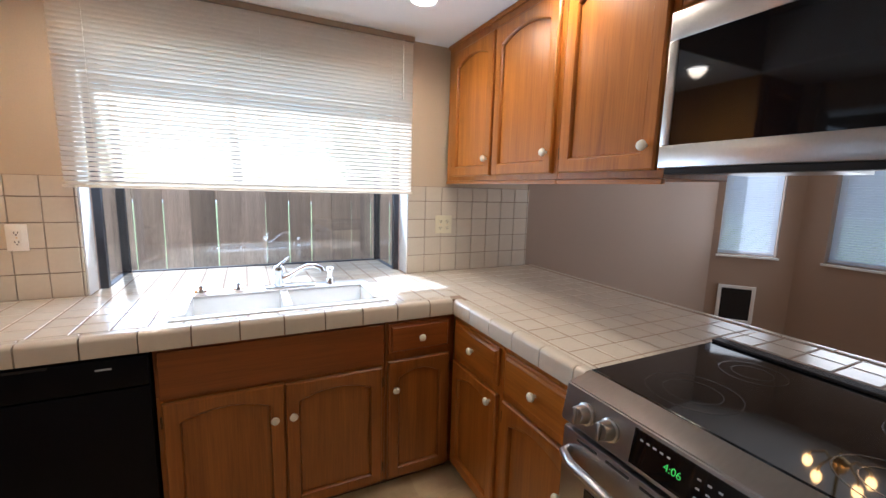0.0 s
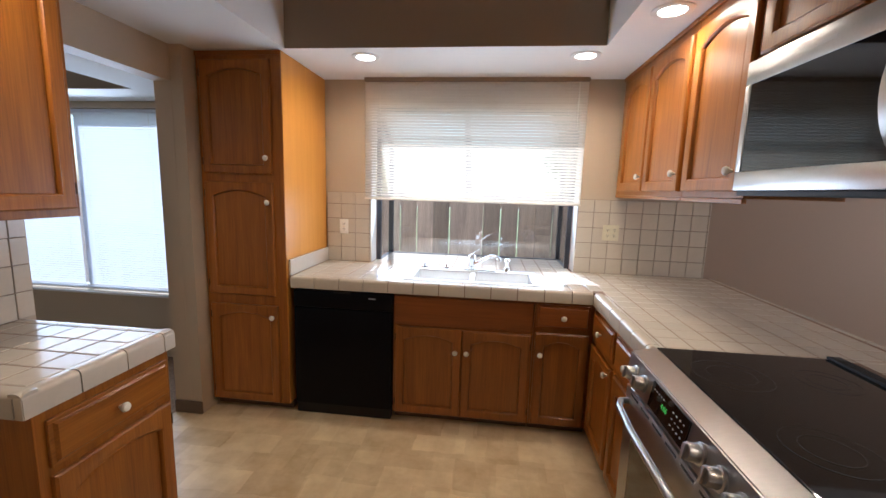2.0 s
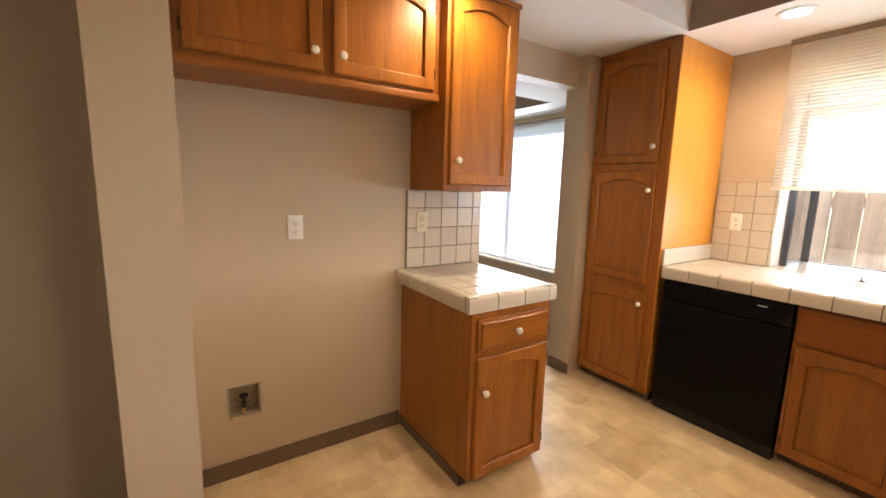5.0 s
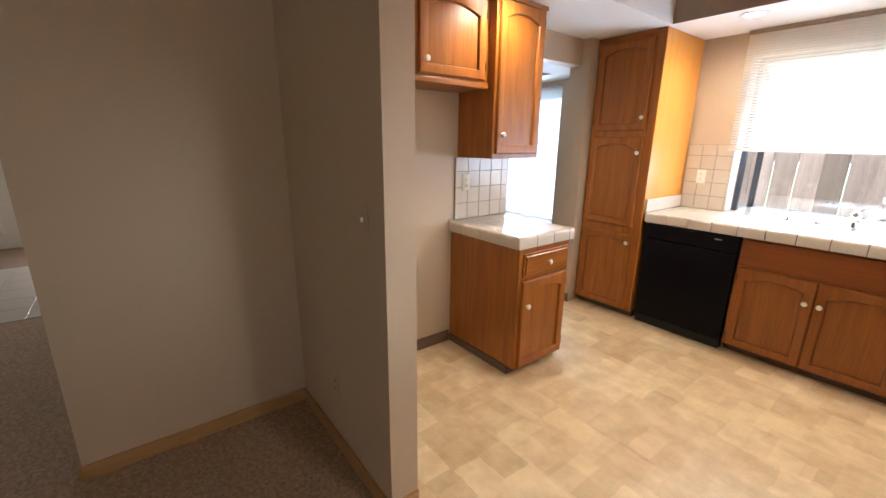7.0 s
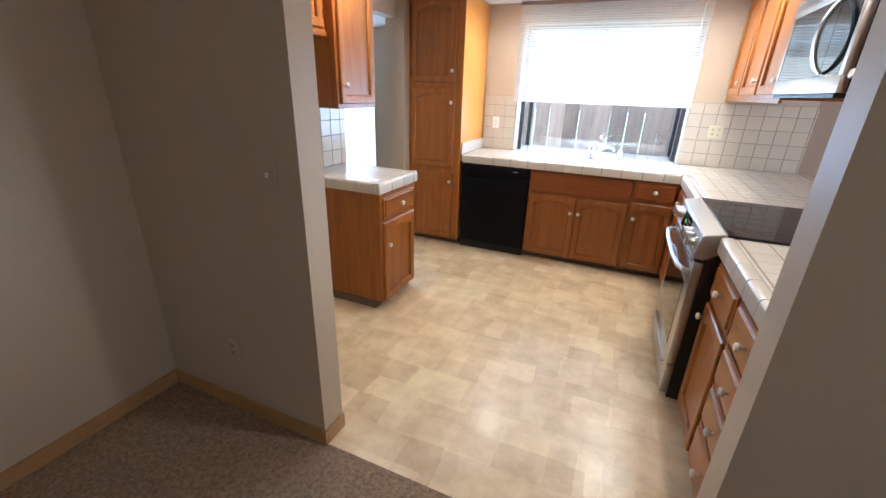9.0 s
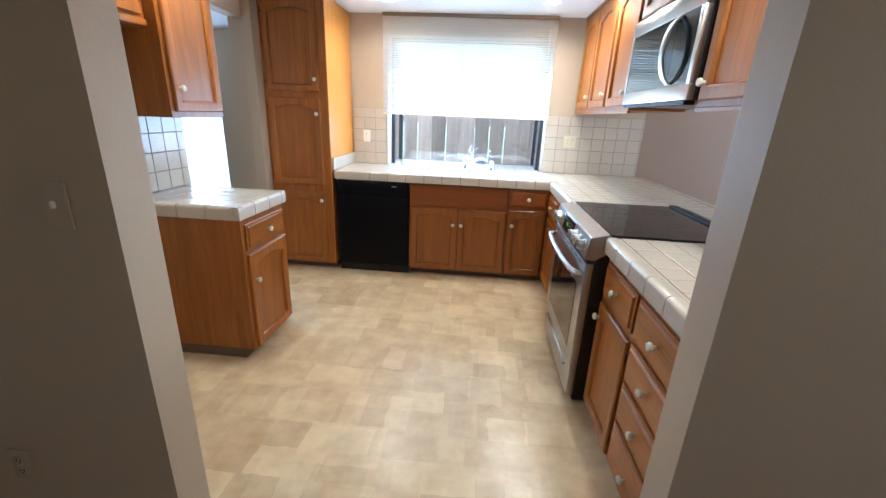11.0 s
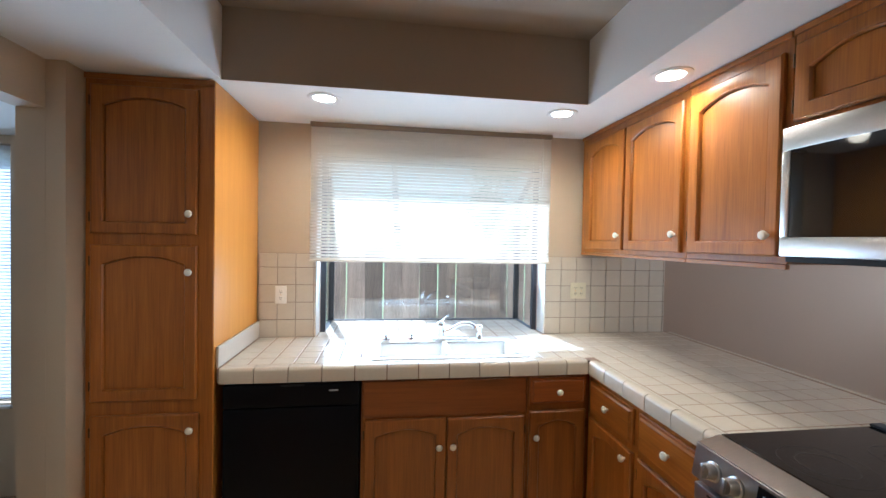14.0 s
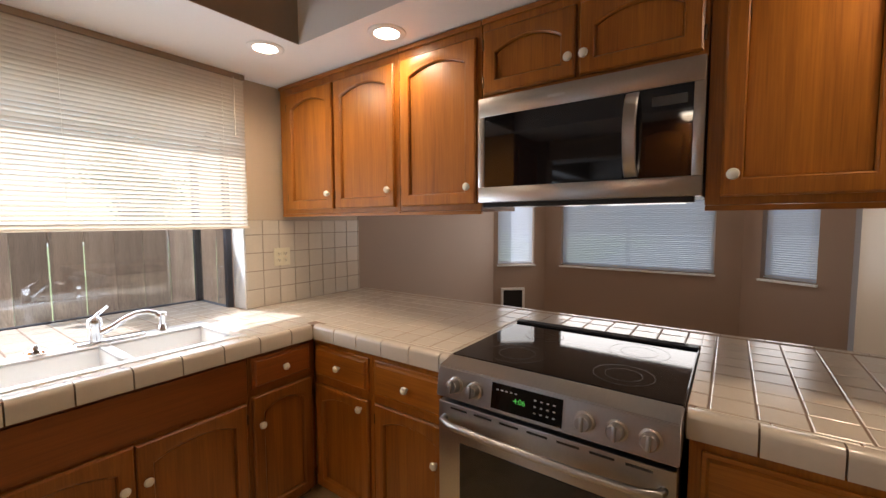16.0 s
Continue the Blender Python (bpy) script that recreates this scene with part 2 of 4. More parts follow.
CHROME = material("chrome", (0.82, 0.82, 0.83), 0.06, 1.0, spread=0.02, bump=0)
BLACK = material("black_enamel", (0.004, 0.004, 0.006), 0.42, spread=0.1, bump=0.02)
BLACK_PLASTIC = material("black_plastic", (0.016, 0.015, 0.015), 0.45, spread=0.1)
BLACK_GLASS = material("black_glass", (0.006, 0.006, 0.007), 0.04, spread=0.1, bump=0)
BURNER = material("burner_print", (0.045, 0.045, 0.047), 0.12, spread=0.1, bump=0)
PORCELAIN = material("white_porcelain", (0.80, 0.80, 0.78), 0.1, spread=0.02, bump=0)
KNOB = material("white_ceramic_knob", (0.80, 0.76, 0.66), 0.15, spread=0.03, bump=0)
HINGE = material("dark_bronze_hinge", (0.10, 0.06, 0.03), 0.4, 0.8, bump=0)
BRASS = material("brass", (0.72, 0.50, 0.20), 0.3, 1.0, bump=0)
PLATE = material("outlet_plastic", (0.86, 0.84, 0.79), 0.35, spread=0.02, bump=0)
DARK = material("dark_slot", (0.02, 0.018, 0.016), 0.7, bump=0)
ALUMINIUM = material("dark_bronze_frame", (0.055, 0.055, 0.065), 0.4, 0.5, bump=0.02)
SLAT = slat_plastic("ivory_slat", (0.78, 0.71, 0.60), 0.36)
# Tan rail, darkened for the shade along the blind's top edge.
SHADED_RAIL = material("shaded_tan_head_rail", (0.30, 0.235, 0.165), 0.4, spread=0.05)
WHITE_SLAT = slat_plastic("white_slat", (0.80, 0.83, 0.90), 0.45)
CORD = material("cord", (0.72, 0.68, 0.58), 0.8)
PANE = glass("window_glass", (0.94, 0.97, 0.96))
FENCE = material("weathered_cedar", (0.50, 0.375, 0.315), 0.85, spread=0.5, scale=2.5, fine=30, bump=0.5, stretch=(6, 6, 0.6), per_object=0.38)
EARTH = material("dry_earth", (0.50, 0.46, 0.40), 0.95, spread=0.3, scale=3, fine=40, bump=0.6, distance=0.02)
STUCCO = material("stucco", (0.52, 0.46, 0.38), 0.9, spread=0.08, fine=70, bump=0.5, distance=0.004)
BARK = material("bark", (0.10, 0.075, 0.055), 0.9, spread=0.3, fine=30, bump=0.6, distance=0.01)
LEAF = slat_plastic("leaf", (0.10, 0.19, 0.045), 0.35)
BULB = glowing("lamp_lens", (1.0, 0.86, 0.66), 14)
WARM_BULB = glowing("warm_bulb", (1.0, 0.50, 0.16), 16)
DIGITS = glowing("green_digits", (0.12, 0.7, 0.10), 0.22)
PRINT = material("pale_print", (0.5, 0.5, 0.5), 0.5, bump=0)

for dull, level in ((BLACK, 0.10), (BLACK_PLASTIC, 0.25)):
    dull.node_tree.nodes["Principled BSDF"].inputs["Specular IOR Level"].default_value = level


# ---- mesh helpers ----
def bm_box(bm, a, b, bevel=0.0, segments=2):
    lo, hi = [min(p, q) for p, q in zip(a, b)], [max(p, q) for p, q in zip(a, b)]
    vs = [bm.verts.new((x, y, z)) for x in (lo[0], hi[0]) for y in (lo[1], hi[1]) for z in (lo[2], hi[2])]
    fs = [bm.faces.new([vs[i] for i in f]) for f in ((0, 1, 3, 2), (4, 6, 7, 5), (0, 4, 5, 1), (2, 3, 7, 6), (0, 2, 6, 4), (1, 5, 7, 3))]
    if bevel:
        edges = list({e for f in fs for e in f.edges})
        bmesh.ops.bevel(bm, geom=edges, offset=bevel, segments=segments, affect="EDGES", profile=0.5)
    return bm


def box(a, b, bevel=0.0, segments=2):
    return bm_box(bmesh.new(), a, b, bevel, segments)


def bm_prism(bm, outline, y0, y1, inset=0.0):
    """A prism over an outline in x and z, from depth y0 (front) to y1; inset slopes its front edge."""
    cx, cz = sum(p[0] for p in outline) / len(outline), sum(p[1] for p in outline) / len(outline)
    back = [bm.verts.new((x, y1, z)) for x, z in outline]
    w, h = max(abs(p[0] - cx) for p in outline), max(abs(p[1] - cz) for p in outline)
    front = [bm.verts.new((cx + (x - cx) * (1 - inset / w), y0, cz + (z - cz) * (1 - inset / h))) for x, z in outline]
    bm.faces.new(front)
    bm.faces.new(back[::-1])
    n = len(outline)
    for i in range(n):
        bm.faces.new((front[i], back[i], back[(i + 1) % n], front[(i + 1) % n]))
    return bm


def bm_turn(bm, profile, m=Matrix(), steps=20):
    """A turned body: profile of (radius, height) round local z."""
    rings = []
    for r, h in profile:
        rings.append([bm.verts.new(m @ Vector((max(r, 1e-4) * math.cos(2 * math.pi * i / steps), max(r, 1e-4) * math.sin(2 * math.pi * i / steps), h))) for i in range(steps)])
    for p, q in zip(rings, rings[1:]):
        for i in range(steps):
            bm.faces.new((p[i], p[(i + 1) % steps], q[(i + 1) % steps], q[i]))
    bm.faces.new(rings[0][::-1])
    bm.faces.new(rings[-1])
    return bm


def bm_tube(bm, points, radius, steps=10):
    """A round tube along points; radius is a number or one for each point."""
    pts = [Vector(p) for p in points]
    radii = radius if isinstance(radius, (list, tuple)) else [radius] * len(pts)
    rings, side = [], None
    for i, p in enumerate(pts):
        d = (pts[min(i + 1, len(pts) - 1)] - pts[max(i - 1, 0)]).normalized()
        if side is None:
            side = d.orthogonal().normalized()
        side = (side - d * side.dot(d)).normalized()
        up = d.cross(side)
        rings.append([bm.verts.new(p + radii[i] * (math.cos(2 * math.pi * k / steps) * side + math.sin(2 * math.pi * k / steps) * up)) for k in range(steps)])
    for p, q in zip(rings, rings[1:]):
        for i in range(steps):
            bm.faces.new((p[i], p[(i + 1) % steps], q[(i + 1) % steps], q[i]))
    bm.faces.new(rings[0][::-1])
    bm.faces.new(rings[-1])
    return bm


def mesh_of(name, bm, mat, smooth=False):
    bmesh.ops.recalc_face_normals(bm, faces=bm.faces)
    me = bpy.data.meshes.new(name)
    bm.to_mesh(me)
    bm.free()
    me.materials.append(mat)
    if smooth:
        for p in me.polygons:
            p.use_smooth = True
        me.set_sharp_from_angle(angle=radians(40))
    return me


def part(name, bm, mat, parent, label="", smooth=False):
    ob = new(name, mesh_of(name, bm, mat, smooth))
    ob.parent = parent
    return tagged(ob, label)


def thing(name, label, category, m=Matrix(), group="", kind=""):
    ob = new(name)
    ob.matrix_world = m
    return tagged(ob, label, category, group, kind)


def setting(name, bm, mat, label="", category=""):
    ob = new(name, mesh_of(name, bm, mat))
    return tagged(ob, label, category or name.split("_")[0], kind="structure")


def wall_mesh(axis, at0, at1, lo, hi, bottom, top, holes=()):
    """A wall along x or y with through openings (lo, hi, bottom, top)."""
    bm = bmesh.new()
    def add(p, q, r, s):
        if q - p > 1e-4 and s - r > 1e-4:
            bm_box(bm, (p, at0, r) if axis == "x" else (at0, p, r), (q, at1, s) if axis == "x" else (at1, q, s))
    here = lo
    for a, b, c, d in sorted(holes):
        add(here, a, bottom, top)
        add(a, b, bottom, c)
        add(a, b, d, top)
        here = b
    add(here, hi, bottom, top)
    return bm


# ---- the shell ----
N, S0, S1 = 4.0, 0.710, 0.833      # window wall; the two faces of the wall with the wide opening
W = 0.811                          # kitchen's west wall
JL, JR = 1.880, 3.290              # jambs of the wide opening
TOP = 2.72
WX0, WX1, WZ0, WZ1 = 1.80, 3.352, 0.90, 2.135
setting("floor_kitchen", box((0.70, S0, -0.12), (4.36, N, 0.0)), VINYL, "beige sheet vinyl floor printed like stone blocks", "floor")
setting("floor_dining", box((-1.53, -3.2, -0.12), (6.3, S0, 0.004)), CARPET, "brown looped carpet", "floor")
setting("floor_nook", box((-2.6, S0, -0.12), (0.70, N, 0.002)), CARPET, "brown carpet of the breakfast nook", "floor")
setting("floor_hall", box((-4.75, -3.2, -0.12), (-1.53, S0, 0.0)), GROUT, "dark grout of the entry floor", "floor")
setting("floor_family", box((4.36, S0, -0.12), (7.3, N, 0.002)), CARPET, "brown carpet of the family room", "floor")
setting("wall_north", wall_mesh("x", N, N + 0.12, -2.75, 6.5, -0.12, TOP, [(WX0, WX1, WZ0, WZ1), (-1.62, 0.06, 0.55, 2.09)]), PAINT, "tan painted wall with a kitchen window")
setting("wall_west", wall_mesh("y", 0.70, W, S1, N, 0, TOP, [(0.965, 1.095, 0.297, 0.447), (2.395, 3.235, 0, 2.10)]), PAINT, "tan textured wall with an opening to the nook")
setting("wall_stub", box((W, 3.236, 0), (0.888, N, SOFFIT)), PAINT, "narrow tan wall beside the pantry")
setting("wall_opening", wall_mesh("x", S0, S1, -2.6, 6.3, 0, TOP, [(JL, JR, 0, 2.30)]), PAINT, "tan textured wall with a wide opening")
setting("wall_wing", box((0.77, -0.28, 0), (0.895, S0, TOP)), PAINT, "tan wing wall ending in the dining room")
setting("wall_south", wall_mesh("x", -3.35, -3.2, -4.9, 6.5, 0, TOP), PAINT, "tan wall")
# Holds the opening added for the unseen hall window.
setting("wall_hall", wall_mesh("y", -4.9, -4.75, -3.2, S0, 0, TOP, [(-0.08, 0.58, 0.35, 2.05)]), PAINT, "tan hall wall")
setting("wall_hall_side", box((-4.75, S0, 0), (-2.6, S1, TOP)), PAINT, "tan hall wall")
setting("wall_nook_west", box((-2.75, S1, 0), (-2.6, N, TOP)), PAINT, "tan nook wall")
# Holds the opening added for the unseen dining room window.
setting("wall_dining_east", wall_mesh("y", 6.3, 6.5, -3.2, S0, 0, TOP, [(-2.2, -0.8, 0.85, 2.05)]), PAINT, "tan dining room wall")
# family room bay
B = [(6.50 - 0.02, 4.0), (6.905, 3.50), (6.905, 1.52), (6.50, 0.83)]


def angled_wall(name, p, q, holes, mat):
    """A wall from p to q in plan, with window openings measured along it."""
    p, q = Vector((*p, 0)), Vector((*q, 0))
    d = q - p
    ob = setting(name, wall_mesh("x", 0, 0.14, 0, d.length, 0, TOP, holes), mat, "mauve tan bay wall with a window")
    ob.matrix_world = Matrix.Translation(p) @ Matrix.Rotation(math.atan2(d.y, d.x), 4, "Z")
    return ob


SILL = 0.92
bay_west = angled_wall("wall_bay_north", B[0], B[1], [(0.06, 0.52, SILL, 1.95)], MAUVE)
bay_mid = angled_wall("wall_bay_middle", B[1], B[2], [(0.20, 1.76, SILL, 1.95)], MAUVE)
bay_east = angled_wall("wall_bay_south", B[2], B[3], [(0.16, 0.58, SILL, 1.95)], MAUVE)
setting("wall_family_north", box((4.262, N - 0.004, 0), (6.50, N, TOP)), MAUVE, "mauve painted wall of the family room")
# ceilings
TX0, TX1, TY0, TY1, TZ = 1.470, 3.298, 1.05, 3.333, 2.646
ring = bmesh.new()
for a, b in (((W, TY1, SOFFIT), (3.96, N, TOP)), ((W, S1, SOFFIT), (3.96, TY0, TOP)), ((W, TY0, SOFFIT), (TX0, TY1, TOP)), ((TX1, TY0, SOFFIT), (3.96, TY1, TOP))):
    bm_box(ring, a, b)
setting("ceiling_soffit", ring, WHITE, "white dropped soffit round the kitchen ceiling", "ceiling")
# Tray top in the same taupe as its sides, darker than the soffit.
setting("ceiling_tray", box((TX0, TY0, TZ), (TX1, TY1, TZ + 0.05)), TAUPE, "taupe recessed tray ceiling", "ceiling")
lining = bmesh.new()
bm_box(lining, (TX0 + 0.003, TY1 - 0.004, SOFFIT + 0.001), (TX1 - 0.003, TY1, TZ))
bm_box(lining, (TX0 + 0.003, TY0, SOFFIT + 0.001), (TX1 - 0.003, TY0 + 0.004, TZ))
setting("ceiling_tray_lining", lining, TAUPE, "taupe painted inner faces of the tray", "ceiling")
setting("ceiling_dining", box((-4.9, -3.35, 2.5), (6.5, S0, 2.6)), WHITE, "white dining room ceiling", "ceiling")
setting("ceiling_family", box((3.96, S1, 2.5), (7.3, N + 0.15, 2.6)), WHITE, "white family room ceiling", "ceiling")
nook = bmesh.new()
for a, b in (((-2.6, 3.6, 2.14), (0.70, N, 2.6)), ((-2.6, S1, 2.14), (0.70, 1.5, 2.6)), ((-2.6, 1.5, 2.14), (-2.0, 3.6, 2.6)), ((0.22, 1.5, 2.14), (0.70, 3.6, 2.6))):
    bm_box(nook, a, b)
setting("ceiling_nook", nook, WHITE, "white nook soffit round a recessed tray", "ceiling")
tray = bmesh.new()
bm_box(tray, (-2.0, 1.5, 2.45), (0.22, 3.6, 2.6))
bm_box(tray, (0.216, 1.5, 2.142), (0.22, 3.6, 2.45))
bm_box(tray, (-2.0, 3.596, 2.142), (0.216, 3.6, 2.45))
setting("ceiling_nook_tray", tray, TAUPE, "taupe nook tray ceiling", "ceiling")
setting("roof", box((-5.2, -3.6, 2.74), (7.6, N + 0.2, 2.9)), STUCCO, "flat roof deck over the rooms", "roof")
# baseboards
bb = bmesh.new()
bm_box(bb, (W, S1, 0.0), (W + 0.010, 1.838, 0.085), 0.003)
setting("baseboard_kitchen", bb, BASE_VINYL, "brown vinyl cove base", "baseboard")
bb = bmesh.new()
bm_box(bb, (0.895, S0 - 0.013, 0.004), (JL + 0.013, S0, 0.078), 0.003)
bm_box(bb, (0.895, -0.29, 0.004), (0.908, S0 - 0.013, 0.078), 0.003)
bm_box(bb, (0.77, -0.293, 0.004), (0.908, -0.28, 0.078), 0.003)
bm_box(bb, (JL, S0, 0.004), (JL + 0.013, S1, 0.078), 0.003)
bm_box(bb, (JR - 0.013, S0, 0.004), (JR, S1, 0.078), 0.003)
bm_box(bb, (JR - 0.013, S0 - 0.013, 0.004), (6.3, S0, 0.078), 0.003)
setting("baseboard_dining", bb, BASE_WOOD, "light stained wooden baseboard", "baseboard")
bb = bmesh.new()
bm_box(bb, (0.70, 3.223, 0.002), (0.893, 3.235, 0.085), 0.003)
setting("baseboard_nook", bb, BASE_VINYL, "brown vinyl base at the nook opening", "baseboard")


# ---- cabinets ----
def turned(x, y, z, degrees):
    return pose(x, y, z, 0, 0, degrees)


def add_knob(parent, x, z, front):
    bm = bm_turn(bmesh.new(), [(0.007, 0), (0.006, 0.010), (0.015, 0.014), (0.0175, 0.021), (0.014, 0.028), (0.006, 0.031)], Matrix.Translation((x, front, z)) @ Matrix.Rotation(radians(90), 4, "X"), 16)
    return part("knob", bm, KNOB, parent, "white ceramic knob", True)


def arch(x0, x1, z, rise, steps=12):
    """Points of a cathedral curve from x0 to x1 at height z, rising in the middle."""
    return [(x0 + (x1 - x0) * i / steps, z + rise * 4 * (i / steps) * (1 - i / steps)) for i in range(steps + 1)]


def add_door(parent, x, z, w, h, knob=None, rise=None, name="door", wood=None):
    """A frame-and-panel door in front of the plane y = 0; rise is the arch of its top rail."""
    rise = min(0.038, w * 0.10) if rise is None else rise
    s, t = 0.055, 0.020
    n = 12
    bm = bmesh.new()

    def outer(d, y):
        top = [(x + d + (w - 2 * d) * (0.0 if k == 0 else 1.0 if k == n else (s + (w - 2 * s) * k / n - d) / (w - 2 * d)), z + h - d) for k in range(n + 1)]
        return [bm.verts.new((px, y, pz)) for px, pz in [(x + d, z + d), (x + w - d, z + d)] + top[::-1]]

    def inner(d, y):
        top = arch(x + s - d, x + w - s + d, z + h - s - rise + d, rise, n)
        return [bm.verts.new((px, y, pz)) for px, pz in [(x + s - d, z + s - d), (x + w - s + d, z + s - d)] + top[::-1]]

    loops = [outer(0, -0.001), outer(0, -t + 0.006), outer(0.006, -t), inner(0.012, -t), inner(0.008, -t + 0.002), inner(0.005, -t + 0.001), inner(0.0, -t + 0.007), inner(0.0, -0.001)]
    m = n + 3
    for p, q in zip(loops, loops[1:] + loops[:1]):
        for k in range(m):
            bm.faces.new((p[k], p[(k + 1) % m], q[(k + 1) % m], q[k]))
    door = part(name, bm, wood or OAK_UP, parent, smooth=True)
    q = bmesh.new()
    g = -0.003
    shape = [(x + s - g, z + s - g), (x + w - s + g, z + s - g)] + arch(x + s - g, x + w - s + g, z + h - s - rise + g, rise)[::-1]
    bm_prism(q, shape, -0.0045, -0.0005)
    part("panel", q, wood or OAK_UP, door)
    if knob:
        add_knob(door, knob[0], knob[1], -t)
        hx = x - 0.004 if knob[0] > x + w / 2 else x + w + 0.004
        for hz in (z + min(0.075, h * 0.2), z + h - min(0.075, h * 0.2)):
            part("hinge", bm_turn(bmesh.new(), [(0.0042, -0.022), (0.0042, 0.022)], Matrix.Translation((hx, -0.012, hz)), 8), HINGE, door, "dark bronze hinge")
    return door


def add_drawer(parent, x, z, w, h, knob=True, name="drawer_front", wood=None):
    bm = bmesh.new()
    bm_box(bm, (x, -0.012, z), (x + w, -0.001, z + h), 0.003)
    outline = [(x + 0.012, z + 0.012), (x + w - 0.012, z + 0.012), (x + w - 0.012, z + h - 0.012), (x + 0.012, z + h - 0.012)]
    bm_prism(bm, outline, -0.021, -0.011, 0.008)
    front = part(name, bm, wood or OAK_X, parent, smooth=False)
    if knob:
        add_knob(front, x + w / 2, z + h / 2, -0.021)
    return front


def cabinet(name, label, w, h, d, m, doors=(), drawers=(), bottom=0.0, group="", side=None, toe_sides=False, hollow=False):
    """A cabinet unit: face frame in the plane y = 0, box behind it, fronts before it, dark toe kick below."""
    unit = thing(name, label, "cabinet", m, group)
    z0 = 0.058 if bottom == 0 else 0.0
    if hollow:
        part("body", box((0, 0, z0), (w, d, h - 0.19), 0.002), OAK_SHADED, unit)
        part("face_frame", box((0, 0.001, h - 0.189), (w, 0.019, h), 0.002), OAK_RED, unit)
    else:
        part("body", box((0, 0, z0), (w, d, h), 0.002), side or OAK_UP, unit)
    if bottom == 0:
        part("toe_kick", box((0.001 if not toe_sides else -0.004, 0.055, 0), (w - 0.001, d, z0 - 0.001)), KICK, unit, "dark brown toe kick")
    for spec in doors:
        add_door(unit, *spec)
    for spec in drawers:
        add_drawer(unit, *spec)
    return unit


FY = 3.375     # face of the window run
FX = 3.372     # face of the peninsula run
BASE_H = 0.862
# pantry
PX = 0.891
pan = cabinet("pantry_cabinet", "tall honey oak pantry cabinet with three arched doors", 0.545, SOFFIT - 0.004, N - FY + 0.026, turned(PX, FY - 0.03, 0, 0),
              doors=[(0.028, 1.575, 0.452, 0.675, (0.452, 1.672)), (0.028, 0.800, 0.452, 0.725, (0.452, 1.402)), (0.028, 0.068, 0.462, 0.667, (0.460, 0.662))], side=OAK_UP)
part("side_panel", box((0.545, 0.004, 0.06), (0.549, N - FY + 0.024, SOFFIT - 0.004)), OAK_LIT_SIDE, pan, "smooth golden oak veneer side, brightened for window light")
part("crown_strip", box((-0.002, -0.008, SOFFIT - 0.03), (0.549, -0.001, SOFFIT - 0.004), 0.002), OAK_X, pan)
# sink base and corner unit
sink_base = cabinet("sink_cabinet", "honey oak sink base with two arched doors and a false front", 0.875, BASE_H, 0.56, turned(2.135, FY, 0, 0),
                    doors=[(0.018, 0.066, 0.420, 0.584, (0.400, 0.504), 0.035, "door", OAK_SHADED), (0.444, 0.066, 0.416, 0.579, (0.472, 0.504), 0.035, "door", OAK_SHADED)], hollow=True)
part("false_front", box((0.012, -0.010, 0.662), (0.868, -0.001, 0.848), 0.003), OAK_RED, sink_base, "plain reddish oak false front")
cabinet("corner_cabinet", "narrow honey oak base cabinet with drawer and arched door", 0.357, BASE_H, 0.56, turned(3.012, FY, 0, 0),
        doors=[(0.012, 0.066, 0.318, 0.599, (0.044, 0.53), 0.035, "door", OAK_SHADED)], drawers=[(0.012, 0.695, 0.318, 0.15, True, "drawer_front", OAK_RED)], side=OAK_SHADED)
# peninsula base units, seen from the kitchen; local x runs towards the opening
right = -90
cabinet("base_cabinet", "honey oak base cabinet with drawer and arched door", 0.43, BASE_H, 0.60, turned(FX, FY - 0.004, 0, right),
        doors=[(0.022, 0.075, 0.385, 0.555, (0.365, 0.585), 0.035)], drawers=[(0.022, 0.665, 0.385, 0.165)], group="peninsula base cabinets")
cabinet("base_cabinet", "honey oak base cabinet with drawer and arched door", 0.436, BASE_H, 0.60, turned(FX, FY - 0.436, 0, right),
        doors=[(0.018, 0.075, 0.40, 0.555, (0.372, 0.470), 0.035)], drawers=[(0.018, 0.665, 0.40, 0.165)], group="peninsula base cabinets")
cabinet("base_cabinet", "honey oak base cabinet with drawer and arched door", 0.412, BASE_H, 0.60, turned(FX, 1.692, 0, right),
        doors=[(0.030, 0.075, 0.370, 0.555, (0.055, 0.560), 0.035)], drawers=[(0.030, 0.665, 0.370, 0.165)], group="peninsula base cabinets")
cabinet("drawer_cabinet", "honey oak base cabinet with a stack of four drawers", 0.440, BASE_H, 0.60, turned(FX, 1.278, 0, right),
        drawers=[(0.012, 0.665, 0.405, 0.165), (0.012, 0.485, 0.405, 0.16), (0.012, 0.300, 0.405, 0.165), (0.012, 0.078, 0.405, 0.20)], group="peninsula base cabinets")
setting("peninsula_back", box((4.20, S1, 0), (4.262, N - 0.004, BASE_H)), MAUVE, "painted low wall behind the peninsula cabinets", "wall")
# end base cabinet beside the refrigerator alcove
cabinet("end_cabinet", "honey oak end cabinet with a drawer over an arched door", 0.482, BASE_H, 0.655, turned(1.470, 1.848, 0, 90),
        doors=[(0.030, 0.062, 0.432, 0.588, (0.066, 0.49), 0.035)], drawers=[(0.030, 0.675, 0.432, 0.15)], toe_sides=True)
# uppers along the peninsula
UZ, UH = 1.512, SOFFIT - 0.004 - 1.512
UX = 3.602
